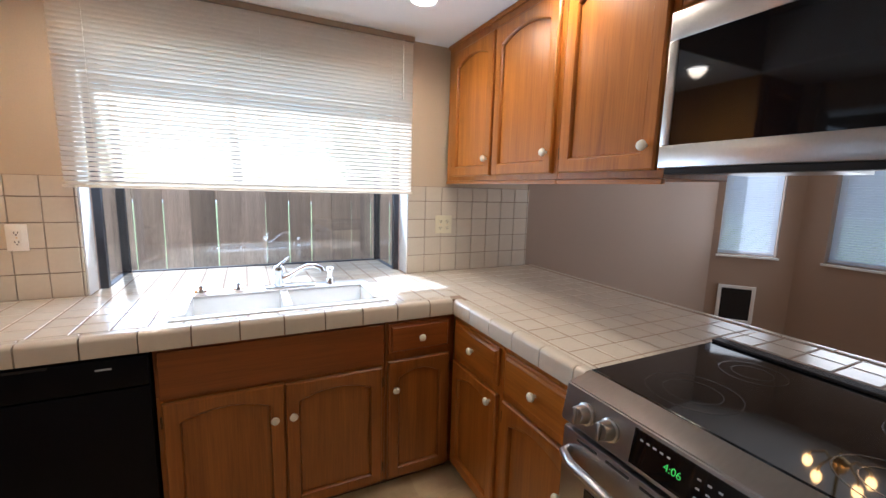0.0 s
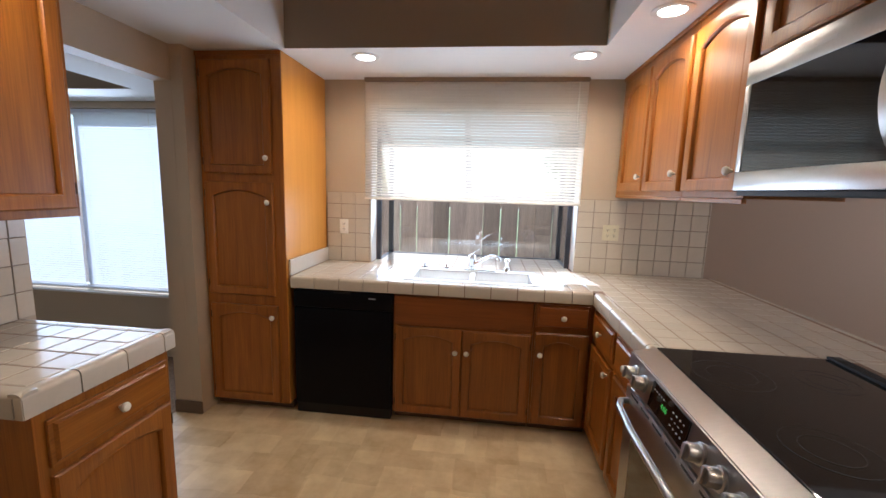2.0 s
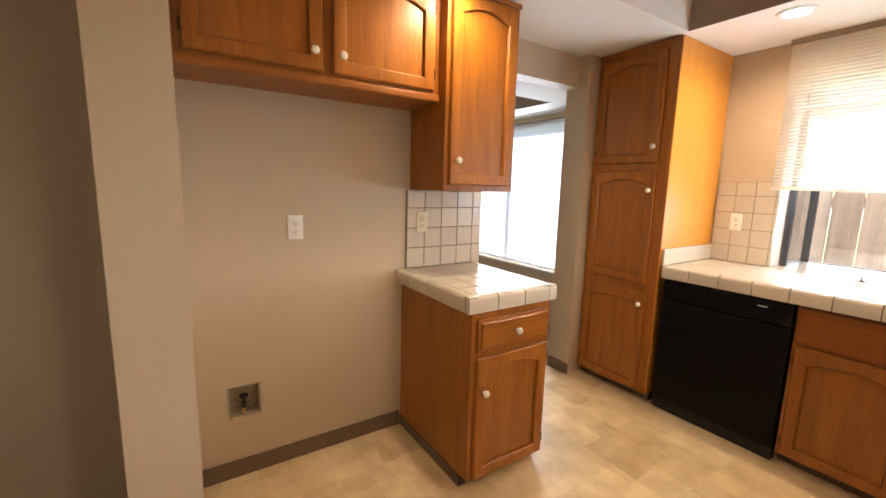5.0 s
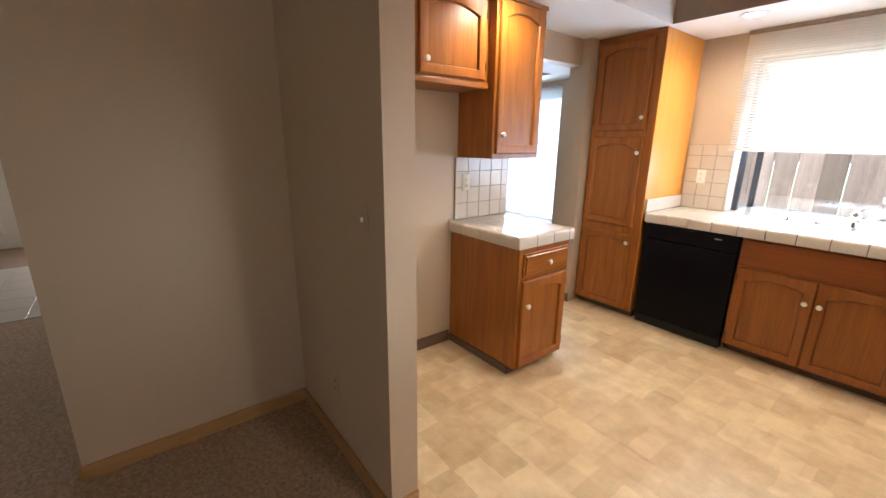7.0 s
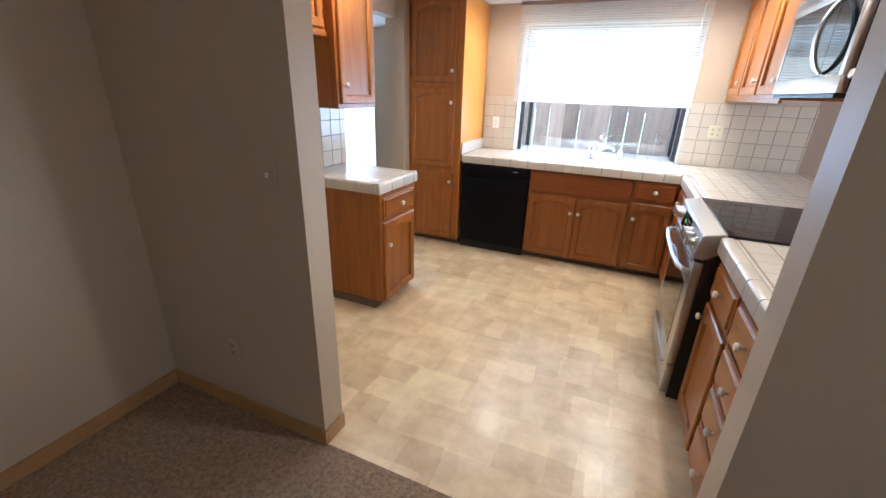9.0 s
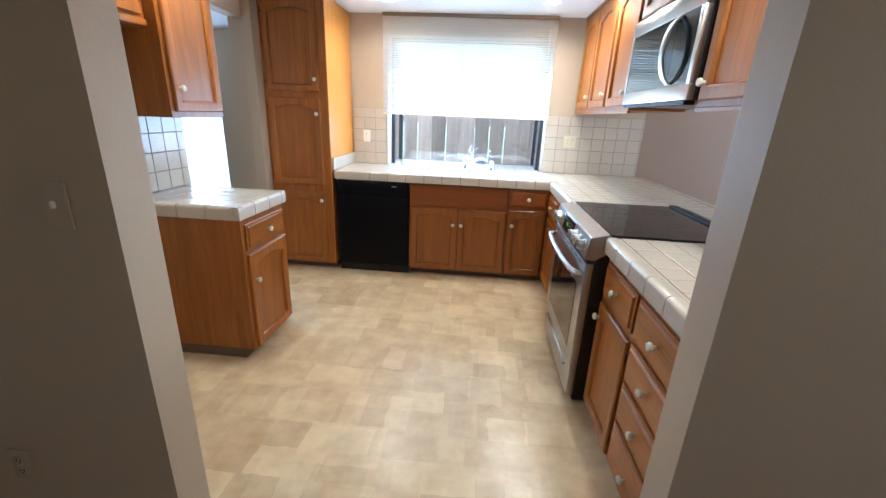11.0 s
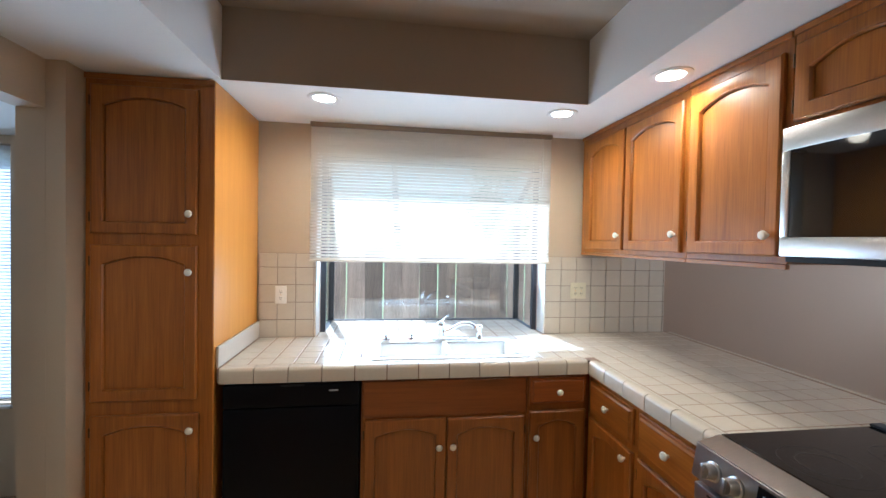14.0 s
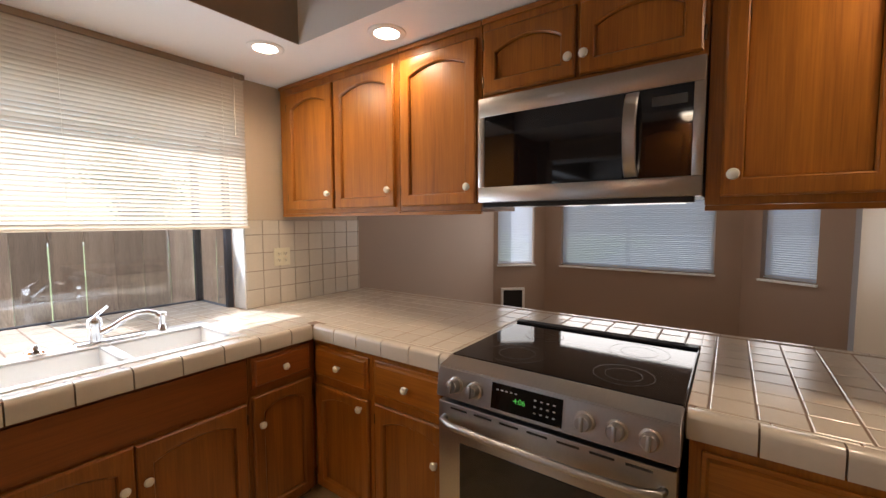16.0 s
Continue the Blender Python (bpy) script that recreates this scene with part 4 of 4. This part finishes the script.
for bx0, bx1 in ((sx0 + 0.03, mid - 0.018), (mid + 0.018, sx1 - 0.03)):
    bm = bmesh.new()
    t = 0.008
    bm_box(bm, (bx0 - t, by0 - t, CT - 0.19), (bx1 + t, by1 + t, CT - 0.18))
    bm_box(bm, (bx0 - t, by0 - t, CT - 0.18), (bx0, by1 + t, CT - 0.004))
    bm_box(bm, (bx1, by0 - t, CT - 0.18), (bx1 + t, by1 + t, CT - 0.004))
    bm_box(bm, (bx0, by0 - t, CT - 0.18), (bx1, by0, CT - 0.004))
    bm_box(bm, (bx0, by1, CT - 0.18), (bx1, by1 + t, CT - 0.004))
    part("bowl", bm, PORCELAIN, sk)
    part("drain", bm_turn(bmesh.new(), [(0.045, 0), (0.045, 0.003), (0.03, 0.004), (0.028, 0.001)], Matrix.Translation(((bx0 + bx1) / 2, (by0 + by1) / 2, CT - 0.18))), CHROME, sk, "chrome drain", True)
SZ = CT + 0.004
tap = thing("kitchen_faucet", "chrome single lever faucet with a low arching spout", "faucet", Matrix.Translation((2.655, sy1 - 0.035, SZ)))
plate = box((-0.125, -0.028, 0), (0.125, 0.028, 0.012), 0.005, 3)
part("base_plate", plate, CHROME, tap, smooth=True)
part("body", bm_turn(bmesh.new(), [(0.027, 0.010), (0.026, 0.03), (0.023, 0.07), (0.026, 0.085), (0.024, 0.105), (0.012, 0.115)], Matrix.Translation((-0.055, 0, 0))), CHROME, tap, smooth=True)
part("lever", bm_tube(bmesh.new(), [(-0.055, 0, 0.108), (-0.035, 0.012, 0.128), (0.0, 0.028, 0.150)], [0.009, 0.006, 0.005], 8), CHROME, tap, smooth=True)
part("spout", bm_tube(bmesh.new(), [(-0.035, -0.01, 0.045), (0.0, -0.03, 0.065), (0.04, -0.055, 0.098), (0.075, -0.08, 0.118), (0.11, -0.105, 0.122), (0.135, -0.12, 0.112), (0.142, -0.125, 0.095)], [0.013, 0.013, 0.012, 0.012, 0.011, 0.011, 0.012], 12), CHROME, tap, smooth=True)
spray = thing("side_sprayer", "chrome side sprayer standing in its holder", "sprayer", Matrix.Translation((2.855, sy1 - 0.035, SZ)))
part("holder", bm_turn(bmesh.new(), [(0.022, 0), (0.021, 0.012), (0.015, 0.03)]), CHROME, spray, smooth=True)
part("head", bm_turn(bmesh.new(), [(0.012, 0.03), (0.014, 0.055), (0.018, 0.075), (0.016, 0.09)]), CHROME, spray, smooth=True)
for kx, label in ((2.255, "chrome ridged strainer basket on the sink rim"), (2.415, "chrome air gap cap on the sink rim")):
    cap = thing("strainer_basket", label, "strainer", Matrix.Translation((kx, sy1 - 0.035, SZ)))
    part("cap", bm_turn(bmesh.new(), [(0.034, 0), (0.036, 0.010), (0.030, 0.020), (0.012, 0.024)]), CHROME, cap, smooth=True)
    part("grip", bm_turn(bmesh.new(), [(0.010, 0.022), (0.013, 0.034), (0.006, 0.040)]), CHROME, cap, smooth=True)

# ---- dishwasher ----
dw = thing("dishwasher", "black built-in dishwasher with a plain front", "dishwasher", turned(1.478, 3.352, 0, 0))
part("tub", box((0.004, 0.03, 0.08), (0.646, 0.58, 0.858)), BLACK_PLASTIC, dw)
part("door", box((0.002, 0, 0.075), (0.648, 0.028, 0.735), 0.006), BLACK, dw, "glossy black door panel", True)
part("control_panel", box((0.002, -0.004, 0.740), (0.648, 0.028, 0.852), 0.006), BLACK, dw, "black control strip", True)
part("kick_plate", box((0.006, 0.012, 0.004), (0.644, 0.06, 0.072)), BLACK_PLASTIC, dw)
part("badge", box((0.50, -0.0055, 0.815), (0.545, -0.0042, 0.821)), PRINT, dw, "small grey badge")
part("latch", box((0.27, -0.0055, 0.842), (0.38, 0.0, 0.851), 0.002), BLACK_PLASTIC, dw)

# ---- range ----
RW = 0.792
rg = thing("electric_range", "stainless slide-in electric range with black glass top", "range", turned(3.282, 2.497, 0, right))
part("body", box((0.004, 0.03, 0.02), (RW - 0.004, 0.72, 0.912), 0.003), BLACK_PLASTIC, rg, "black painted sides")
top = bmesh.new()
bm_box(top, (0.0, 0.085, 0.914), (RW, 0.70, 0.944), 0.005)
part("cooktop", top, BLACK_GLASS, rg, "black ceramic glass cooktop")
for ux, uy, ur in ((0.21, 0.235, 0.115), (0.60, 0.235, 0.098), (0.21, 0.52, 0.085), (0.60, 0.52, 0.11)):
    for r in (ur, ur * 0.62):
        ringm = bmesh.new()
        n = 40
        inner = [ringm.verts.new((ux + (r - 0.003) * math.cos(2 * math.pi * i / n), uy + (r - 0.003) * math.sin(2 * math.pi * i / n), 0.9446)) for i in range(n)]
        outer = [ringm.verts.new((ux + r * math.cos(2 * math.pi * i / n), uy + r * math.sin(2 * math.pi * i / n), 0.9446)) for i in range(n)]
        for i in range(n):
            ringm.faces.new((inner[i], outer[i], outer[(i + 1) % n], inner[(i + 1) % n]))
        part("burner_ring", ringm, BURNER, rg, "grey printed burner ring")
part("rear_vent", box((0.0, 0.672, 0.944), (RW, 0.72, 0.954), 0.004), BLACK_PLASTIC, rg, "raised black rear trim")
for k in range(3):
    part("vent_slot", box((0.04, 0.682 + 0.012 * k, 0.9542), (RW - 0.04, 0.686 + 0.012 * k, 0.9550)), DARK, rg)
cp = bmesh.new()
outline = [(0.085, 0.944), (-0.004, 0.925), (-0.022, 0.815), (0.03, 0.812), (0.085, 0.85)]
ends = [[cp.verts.new((x, y, z)) for y, z in outline] for x in (0, RW)]
for i in range(5):
    cp.faces.new((ends[0][i], ends[0][(i + 1) % 5], ends[1][(i + 1) % 5], ends[1][i]))
cp.faces.new(ends[0])
cp.faces.new(ends[1][::-1])
bmesh.ops.bevel(cp, geom=list(cp.edges), offset=0.004, segments=2, affect="EDGES")
panel = part("control_panel", cp, STEEL, rg, "brushed steel sloping control panel", True)
SLOPE = Matrix.Rotation(radians(90 - 9.3), 4, "X")
for kx in (0.085, 0.165, 0.545, 0.635, 0.722):
    km = Matrix.Translation((kx, -0.0135, 0.868)) @ SLOPE
    kn = bm_turn(bmesh.new(), [(0.030, 0), (0.030, 0.006), (0.024, 0.008), (0.023, 0.034), (0.020, 0.038)], km, 24)
    knob = part("control_knob", kn, STEEL, panel, "brushed steel knob", True)
    gr = bm_box(bmesh.new(), (-0.006, -0.022, 0.036), (0.006, 0.022, 0.046), 0.003)
    bmesh.ops.transform(gr, matrix=km, verts=gr.verts)
    part("grip", gr, STEEL, knob, smooth=True)


def on_panel(name, x0, z0, x1, z1, lift, mat, label=""):
    bm = bm_box(bmesh.new(), (x0, z0, 0), (x1, z1, lift))
    bmesh.ops.transform(bm, matrix=Matrix.Translation((0, -0.0130, 0.870)) @ SLOPE, verts=bm.verts)
    return part(name, bm, mat, panel, label)


on_panel("display", 0.232, -0.042, 0.478, 0.044, 0.004, BLACK_GLASS, "black touch display")
for i in range(5):
    on_panel("print", 0.25 + 0.012 * i * 1.4, 0.022, 0.258 + 0.012 * i * 1.4, 0.026, 0.0046, PRINT)
for i in range(4):
    for j in range(3):
        on_panel("print", 0.385 + 0.021 * i, -0.022 + 0.02 * j, 0.393 + 0.021 * i, -0.018 + 0.02 * j, 0.0046, PRINT)


def writing(text, size, mat, parent, m, name="text"):
    curve = bpy.data.curves.new(name, "FONT")
    curve.body, curve.size, curve.align_x, curve.align_y, curve.extrude = text, size, "CENTER", "CENTER", 0.0003
    temp = bpy.data.objects.new(name, curve)
    scene.collection.objects.link(temp)
    me = bpy.data.meshes.new_from_object(temp.evaluated_get(bpy.context.evaluated_depsgraph_get()))
    bpy.data.objects.remove(temp)
    me.materials.clear()
    me.materials.append(mat)
    ob = new(name, me)
    ob.parent = parent
    ob.matrix_basis = m
    return ob


writing("4:06", 0.024, DIGITS, panel, Matrix.Translation((0.335, -0.0130, 0.870)) @ SLOPE @ Matrix.Translation((0, 0.0, 0.0046)), "clock_digits")
od = part("oven_door", box((0.004, -0.012, 0.225), (RW - 0.004, 0.03, 0.795), 0.006), STEEL, rg, "brushed steel oven door", True)
part("oven_window", box((0.10, -0.0145, 0.285), (RW - 0.10, -0.011, 0.655), 0.001), BLACK_GLASS, od, "dark oven window")
part("oven_handle", bm_tube(bmesh.new(), [(0.035, -0.012, 0.735), (0.04, -0.04, 0.737), (0.09, -0.062, 0.738), (0.25, -0.073, 0.738), (0.54, -0.073, 0.738), (0.70, -0.062, 0.738), (0.752, -0.04, 0.737), (0.757, -0.012, 0.735)], 0.0125, 12), STEEL, od, "curved steel handle bar", True)
for i in range(7):
    part("vent_slot", box((0.06 + 0.1 * i, -0.0135, 0.774), (0.13 + 0.1 * i, -0.011, 0.781)), DARK, od)
dr = part("storage_drawer", box((0.004, -0.008, 0.045), (RW - 0.004, 0.03, 0.218), 0.006), STEEL, rg, "brushed steel storage drawer", True)
part("drawer_pull", box((0.10, -0.022, 0.168), (RW - 0.10, -0.007, 0.186), 0.005), STEEL, dr, smooth=True)
for lx in (0.05, RW - 0.05):
    part("foot", bm_turn(bmesh.new(), [(0.015, 0), (0.015, 0.025)], Matrix.Translation((lx, 0.1, 0)), 12), BLACK_PLASTIC, rg)

# ---- microwave ----
MW, MZ0, MZ1 = 0.796, 1.532, 1.966
mw = thing("microwave_oven", "stainless over-the-range microwave with black glass door", "microwave", turned(3.557, 2.492, MZ0, right))
MH = MZ1 - MZ0
part("case", box((0.003, 0.028, 0.012), (MW - 0.003, 0.40, MH), 0.002), BLACK_PLASTIC, mw, "black painted case")
face = bmesh.new()
bm_box(face, (0, 0, 0.008), (MW, 0.03, 0.072), 0.004)
bm_box(face, (0, 0, MH - 0.076), (MW, 0.03, MH), 0.004)
bm_box(face, (0, 0.0005, 0.072), (0.028, 0.03, MH - 0.076), 0.002)
bm_box(face, (MW - 0.03, 0.0005, 0.072), (MW, 0.03, MH - 0.076), 0.002)
door = part("door", face, STEEL, mw, "brushed steel door frame", True)
part("window", box((0.028, 0.003, 0.070), (0.565, 0.028, MH - 0.074), 0.001), BLACK_GLASS, door, "black door glass")
part("control_panel", box((0.567, 0.0035, 0.070), (MW - 0.030, 0.028, MH - 0.074), 0.001), BLACK_GLASS, mw, "black glass control panel")
hb = []
for i in range(13):
    s = i / 12
    hb.append((0.592, 0.002 - 0.052 * math.sin(math.pi * s) ** 0.6, 0.078 + (MH - 0.158) * s))
bmh = bmesh.new()
rows = []
for x, y, z in hb:
    rows.append([bmh.verts.new(v) for v in ((x - 0.021, y, z), (x - 0.017, y - 0.007, z), (x + 0.017, y - 0.007, z), (x + 0.021, y, z), (x + 0.015, y + 0.006, z), (x - 0.015, y + 0.006, z))])
for p, q in zip(rows, rows[1:]):
    for i in range(6):
        bmh.faces.new((p[i], p[(i + 1) % 6], q[(i + 1) % 6], q[i]))
bmh.faces.new(rows[0])
bmh.faces.new(rows[-1][::-1])
part("handle", bmh, STEEL, door, "bowed steel handle", True)
part("badge", box((0.30, -0.0012, MH - 0.045), (0.365, -0.0002, MH - 0.034)), PRINT, door, "small grey badge")
part("clock_window", box((0.650, 0.0028, MH - 0.135), (0.750, 0.0034, MH - 0.105)), BURNER, mw, "dim display")
part("grease_filter", box((0.06, 0.06, -0.004), (0.36, 0.34, 0.011)), STEEL, mw, "grey mesh filter")
part("grease_filter", box((0.43, 0.06, -0.004), (0.73, 0.34, 0.011)), STEEL, mw, "grey mesh filter")
part("vent_grille", box((0.02, 0.004, -0.010), (MW - 0.02, 0.05, 0.008), 0.003), BLACK_PLASTIC, mw)


# ---- lights, outlets ----
for cx, cy in CANS:
    can = thing("recessed_light", "lit recessed ceiling light with a white trim ring", "light", Matrix.Translation((cx, cy, SOFFIT)), "recessed lights")
    part("trim_ring", bm_turn(bmesh.new(), [(0.086, 0), (0.086, -0.004), (0.074, -0.009), (0.058, -0.006), (0.056, -0.001)], steps=32), TRIM, can, "white trim ring", True)
    lens = part("lens", bm_turn(bmesh.new(), [(0.055, -0.001), (0.052, -0.004), (0.03, -0.006), (0.001, -0.0065)], steps=32), BULB, can, "glowing lens", True)
    lens.visible_shadow = False


def outlet(label, m, gang=1, mat=PLATE):
    """A wall plate facing local -y with duplex sockets."""
    o = thing("outlet", label, "outlet", m)
    w = 0.070 + 0.046 * (gang - 1)
    part("plate", box((-w / 2, -0.006, -0.057), (w / 2, 0, 0.057), 0.003), mat, o, smooth=True)
    for g in range(gang):
        gx = (g - (gang - 1) / 2) * 0.046
        for dz in (-0.02, 0.02):
            s = part("socket", box((gx - 0.016, -0.0085, dz - 0.014), (gx + 0.016, -0.0055, dz + 0.014), 0.003), mat, o, smooth=True)
            for dx in (-0.006, 0.006):
                part("slot", box((gx + dx - 0.0013, -0.0092, dz - 0.002), (gx + dx + 0.0013, -0.0084, dz + 0.007)), DARK, s)
            part("slot", box((gx - 0.0025, -0.0092, dz - 0.010), (gx + 0.0025, -0.0084, dz - 0.005)), DARK, s)
        part("screw", bm_turn(bmesh.new(), [(0.003, 0), (0.003, 0.0012)], Matrix.Translation((gx, -0.006, 0)) @ Matrix.Rotation(radians(90), 4, "X"), 8), BRASS, o)
    return o


OLD_PLATE = material("almond_plastic", (0.68, 0.63, 0.46), 0.35, spread=0.03, bump=0)
outlet("white outlet on the tiles beside the pantry", turned(1.588, N - 0.016, 1.208, 0))
outlet("almond double plate on the tiles under the wall cabinets", turned(3.592, N - 0.016, 1.238, 0), 2, OLD_PLATE)
outlet("white outlet on the bare alcove wall", turned(W + 0.001, 1.283, 1.184, 90))
outlet("almond outlet on the tiles above the end cabinet", turned(W + 0.017, 1.965, 1.195, 90), 1, OLD_PLATE)
outlet("tan painted outlet low on the dining side", turned(1.384, S0 - 0.001, 0.36, 0), 1, PAINT)
sw = thing("light_switch", "tan painted switch plate on the dining side wall", "switch", turned(1.738, S0 - 0.001, 1.20, 0))
part("plate", box((-0.035, -0.006, -0.057), (0.035, 0, 0.057), 0.003), PAINT, sw)
part("toggle", box((-0.004, -0.016, -0.004), (0.004, -0.006, 0.014), 0.002), PLATE, sw)
vb = thing("water_valve_box", "recessed galvanised icemaker water box in the alcove wall", "valve box", turned(W, 1.030, 0.372, 90))
vf = bmesh.new()
for a, b in (((-0.073, -0.083), (-0.065, 0.083)), ((0.065, -0.083), (0.073, 0.083)), ((-0.065, 0.075), (0.065, 0.083)), ((-0.065, -0.083), (0.065, -0.075))):
    bm_box(vf, (a[0], -0.004, a[1]), (b[0], -0.001, b[1]), 0.002)
part("rim", vf, material("galvanised", (0.46, 0.42, 0.33), 0.5, 0.5, spread=0.2), vb, "dull metal rim")
rc = bmesh.new()
bm_box(rc, (-0.065, 0.070, -0.075), (0.065, 0.078, 0.075))
bm_box(rc, (-0.065, 0.0, -0.075), (-0.061, 0.070, 0.075))
bm_box(rc, (0.061, 0.0, -0.075), (0.065, 0.070, 0.075))
bm_box(rc, (-0.061, 0.0, -0.075), (0.061, 0.070, -0.071))
bm_box(rc, (-0.061, 0.0, 0.071), (0.061, 0.070, 0.075))
part("recess", rc, material("dusty_recess", (0.34, 0.28, 0.19), 0.9, spread=0.4, scale=12), vb, "dusty metal recess")
part("valve", bm_turn(bmesh.new(), [(0.011, 0), (0.011, 0.03), (0.006, 0.034), (0.006, 0.05), (0.019, 0.052), (0.019, 0.062), (0.004, 0.064)], Matrix.Translation((0, 0.030, -0.045))), DARK, vb, "dark valve with round handle", True)
part("pipe", bm_turn(bmesh.new(), [(0.008, 0), (0.008, 0.03)], Matrix.Translation((0, 0.030, -0.071))), BRASS, vb)

# hall door far off
hd = thing("door_1", "white six panel entry door", "door", turned(-4.72, -0.85, 0, 90), kind="structure")
part("leaf", box((-0.86, 0.0, 0.01), (0, 0.03, 2.03), 0.003), TRIM, hd)
for px in (-0.76, -0.36):
    for pz, ph in ((0.2, 0.55), (0.9, 0.62), (1.66, 0.25)):
        bm = bm_prism(bmesh.new(), [(px, pz), (px + 0.27, pz), (px + 0.27, pz + ph), (px, pz + ph)], -0.010, 0.0, 0.02)
        part("door_panel", bm, TRIM, hd)
entry = thing("tile_floor_entry", "grey square entry tiles with dark joints", "floor tiles", kind="structure")
for i in range(6):
    for j in range(6):
        ob = new("tile", tile_meshes.setdefault("entry", mesh_of("tile", box((0.003, 0.003, 0.001), (0.327, 0.327, 0.008), 0.002, 1), HALL_TILE)))
        ob.parent = entry
        ob.location = (-3.52 + 0.33 * i, -2.1 + 0.33 * j, 0)
# family room lamp, seen mirrored in the cooktop
ch = thing("chandelier", "brass chandelier with five warm bulbs over the family table", "chandelier", Matrix.Translation((5.45, 2.55, 1.92)))
part("stem", bm_tube(bmesh.new(), [(0, 0, 0), (0, 0, 0.578)], 0.008, 8), BRASS, ch)
part("hub", bm_turn(bmesh.new(), [(0.01, -0.05), (0.045, -0.02), (0.035, 0.03), (0.012, 0.06)]), BRASS, ch, smooth=True)
for i in range(5):
    a = 2 * math.pi * i / 5 + 0.3
    u, v = math.cos(a), math.sin(a)
    arm = part("arm", bm_tube(bmesh.new(), [(0.03 * u, 0.03 * v, 0), (0.07 * u, 0.07 * v, -0.04), (0.13 * u, 0.13 * v, 0.0), (0.14 * u, 0.14 * v, 0.03)], 0.006, 8), BRASS, ch, smooth=True)
    part("bulb", bm_turn(bmesh.new(), [(0.012, 0.03), (0.022, 0.05), (0.024, 0.07), (0.014, 0.095), (0.002, 0.105)], Matrix.Translation((0.14 * u, 0.14 * v, 0)), 12), WARM_BULB, arm, "glowing warm bulb", True)

# ---- outside ----
LAWN = material("lawn", (0.33, 0.38, 0.16), 0.9, spread=0.4, scale=4, fine=60, bump=0.6, distance=0.02)
setting("ground_lawn", box((-50, 6.3, -0.3), (50, 40, -0.246)), LAWN, "green lawn beyond the fence", "ground")
setting("ground", box((-60, N + 0.15, -0.5), (60, 80, -0.25)), EARTH, "dry bare earth yard", "ground")
FN = 6.0
fence = thing("wooden_fence", "weathered grey brown cedar board fence with narrow gaps", "fence")
board = mesh_of("board", box((0.0, 0, 0), (0.2065, 0.019, 1.72), 0.003, 1), FENCE)
x = -3.897
while x < 8.5:
    b = new("board", board)
    b.parent = fence
    b.matrix_basis = pose(x, FN + random.uniform(-0.004, 0.004), -0.25 + random.uniform(-0.008, 0.008), random.uniform(-0.4, 0.4), random.uniform(-0.35, 0.35), 0)
    x += 0.211 + random.uniform(-0.0015, 0.0015)
for rz in (0.1, 1.3):
    part("rail", box((-4, FN + 0.022, rz), (8.5, FN + 0.06, rz + 0.09)), FENCE, fence)
for i in range(6):
    part("post", box((-3.6 + 2.4 * i, FN + 0.06, -0.25), (-3.51 + 2.4 * i, FN + 0.15, 1.44)), FENCE, fence)


def tree(label, x, y, height, radius, count, seed, low=0.4, high=0.75, lift=0.25):
    """A tree with a tapered leaning trunk, limbs and a crown of small leaves."""
    rng = random.Random(seed)
    t = thing("tree", label, "tree", Matrix.Translation((x, y, -0.25)), "garden trees")
    bm = bm_tube(bmesh.new(), [(0, 0, 0), (0.05, 0.02, height * 0.3), (-0.04, 0.05, height * 0.6), (0.02, 0, height * 0.9)], [0.06, 0.05, 0.035, 0.012], 8)
    tips = []
    for i in range(9):
        a, h = rng.uniform(0, 6.28), height * rng.uniform(low, high)
        tip = Vector((radius * 0.8 * math.cos(a) * rng.uniform(0.5, 1), radius * 0.8 * math.sin(a) * rng.uniform(0.5, 1), h + height * rng.uniform(0.05, lift)))
        bm_tube(bm, [(0, 0.03, h), tip * 0.5 + Vector((0, 0, h * 0.52)), tip], [0.035, 0.022, 0.008], 6)
        tips.append(tip)
    part("trunk", bm, BARK, t, "grey brown trunk and limbs", True)
    verts, faces = [], []
    for i in range(count):
        c = rng.choice(tips) + Vector((rng.gauss(0, radius * 0.28), rng.gauss(0, radius * 0.28), rng.gauss(0, radius * 0.22)))
        q = Euler((rng.uniform(0, 6), rng.uniform(0, 6), rng.uniform(0, 6))).to_matrix()
        s = rng.uniform(0.035, 0.075)
        k = len(verts)
        verts += [tuple(c + q @ Vector(v)) for v in ((-s, 0, 0), (0, -s * 0.45, 0.01), (s, 0, 0), (0, s * 0.45, 0.01))]
        faces.append((k, k + 1, k + 2, k + 3))
    me = bpy.data.meshes.new("crown")
    me.from_pydata(verts, [], faces)
    me.materials.append(LEAF)
    crown = new("crown", me)
    crown.parent = t
    tagged(crown, "loose green leaves with gaps", kind="stuff")


# The tall tree's crown is out of view, placed to dapple the sink counter.
tree("tall garden tree with loose green leaves above the fence", 2.36, 6.9, 5.3, 0.36, 3000, 3, 0.66, 0.78, 0.12)
tree("small garden tree with green leaves behind the fence", 4.15, 8.6, 3.6, 0.5, 2400, 5)
tree("garden tree with green leaves beside the bay", 11.5, 3.4, 4.6, 1.6, 4200, 12)
ground_east = setting("ground_east", box((6.5, -40, -0.5), (60, N + 0.15, -0.25)), EARTH, "dry bare earth side yard", "ground")
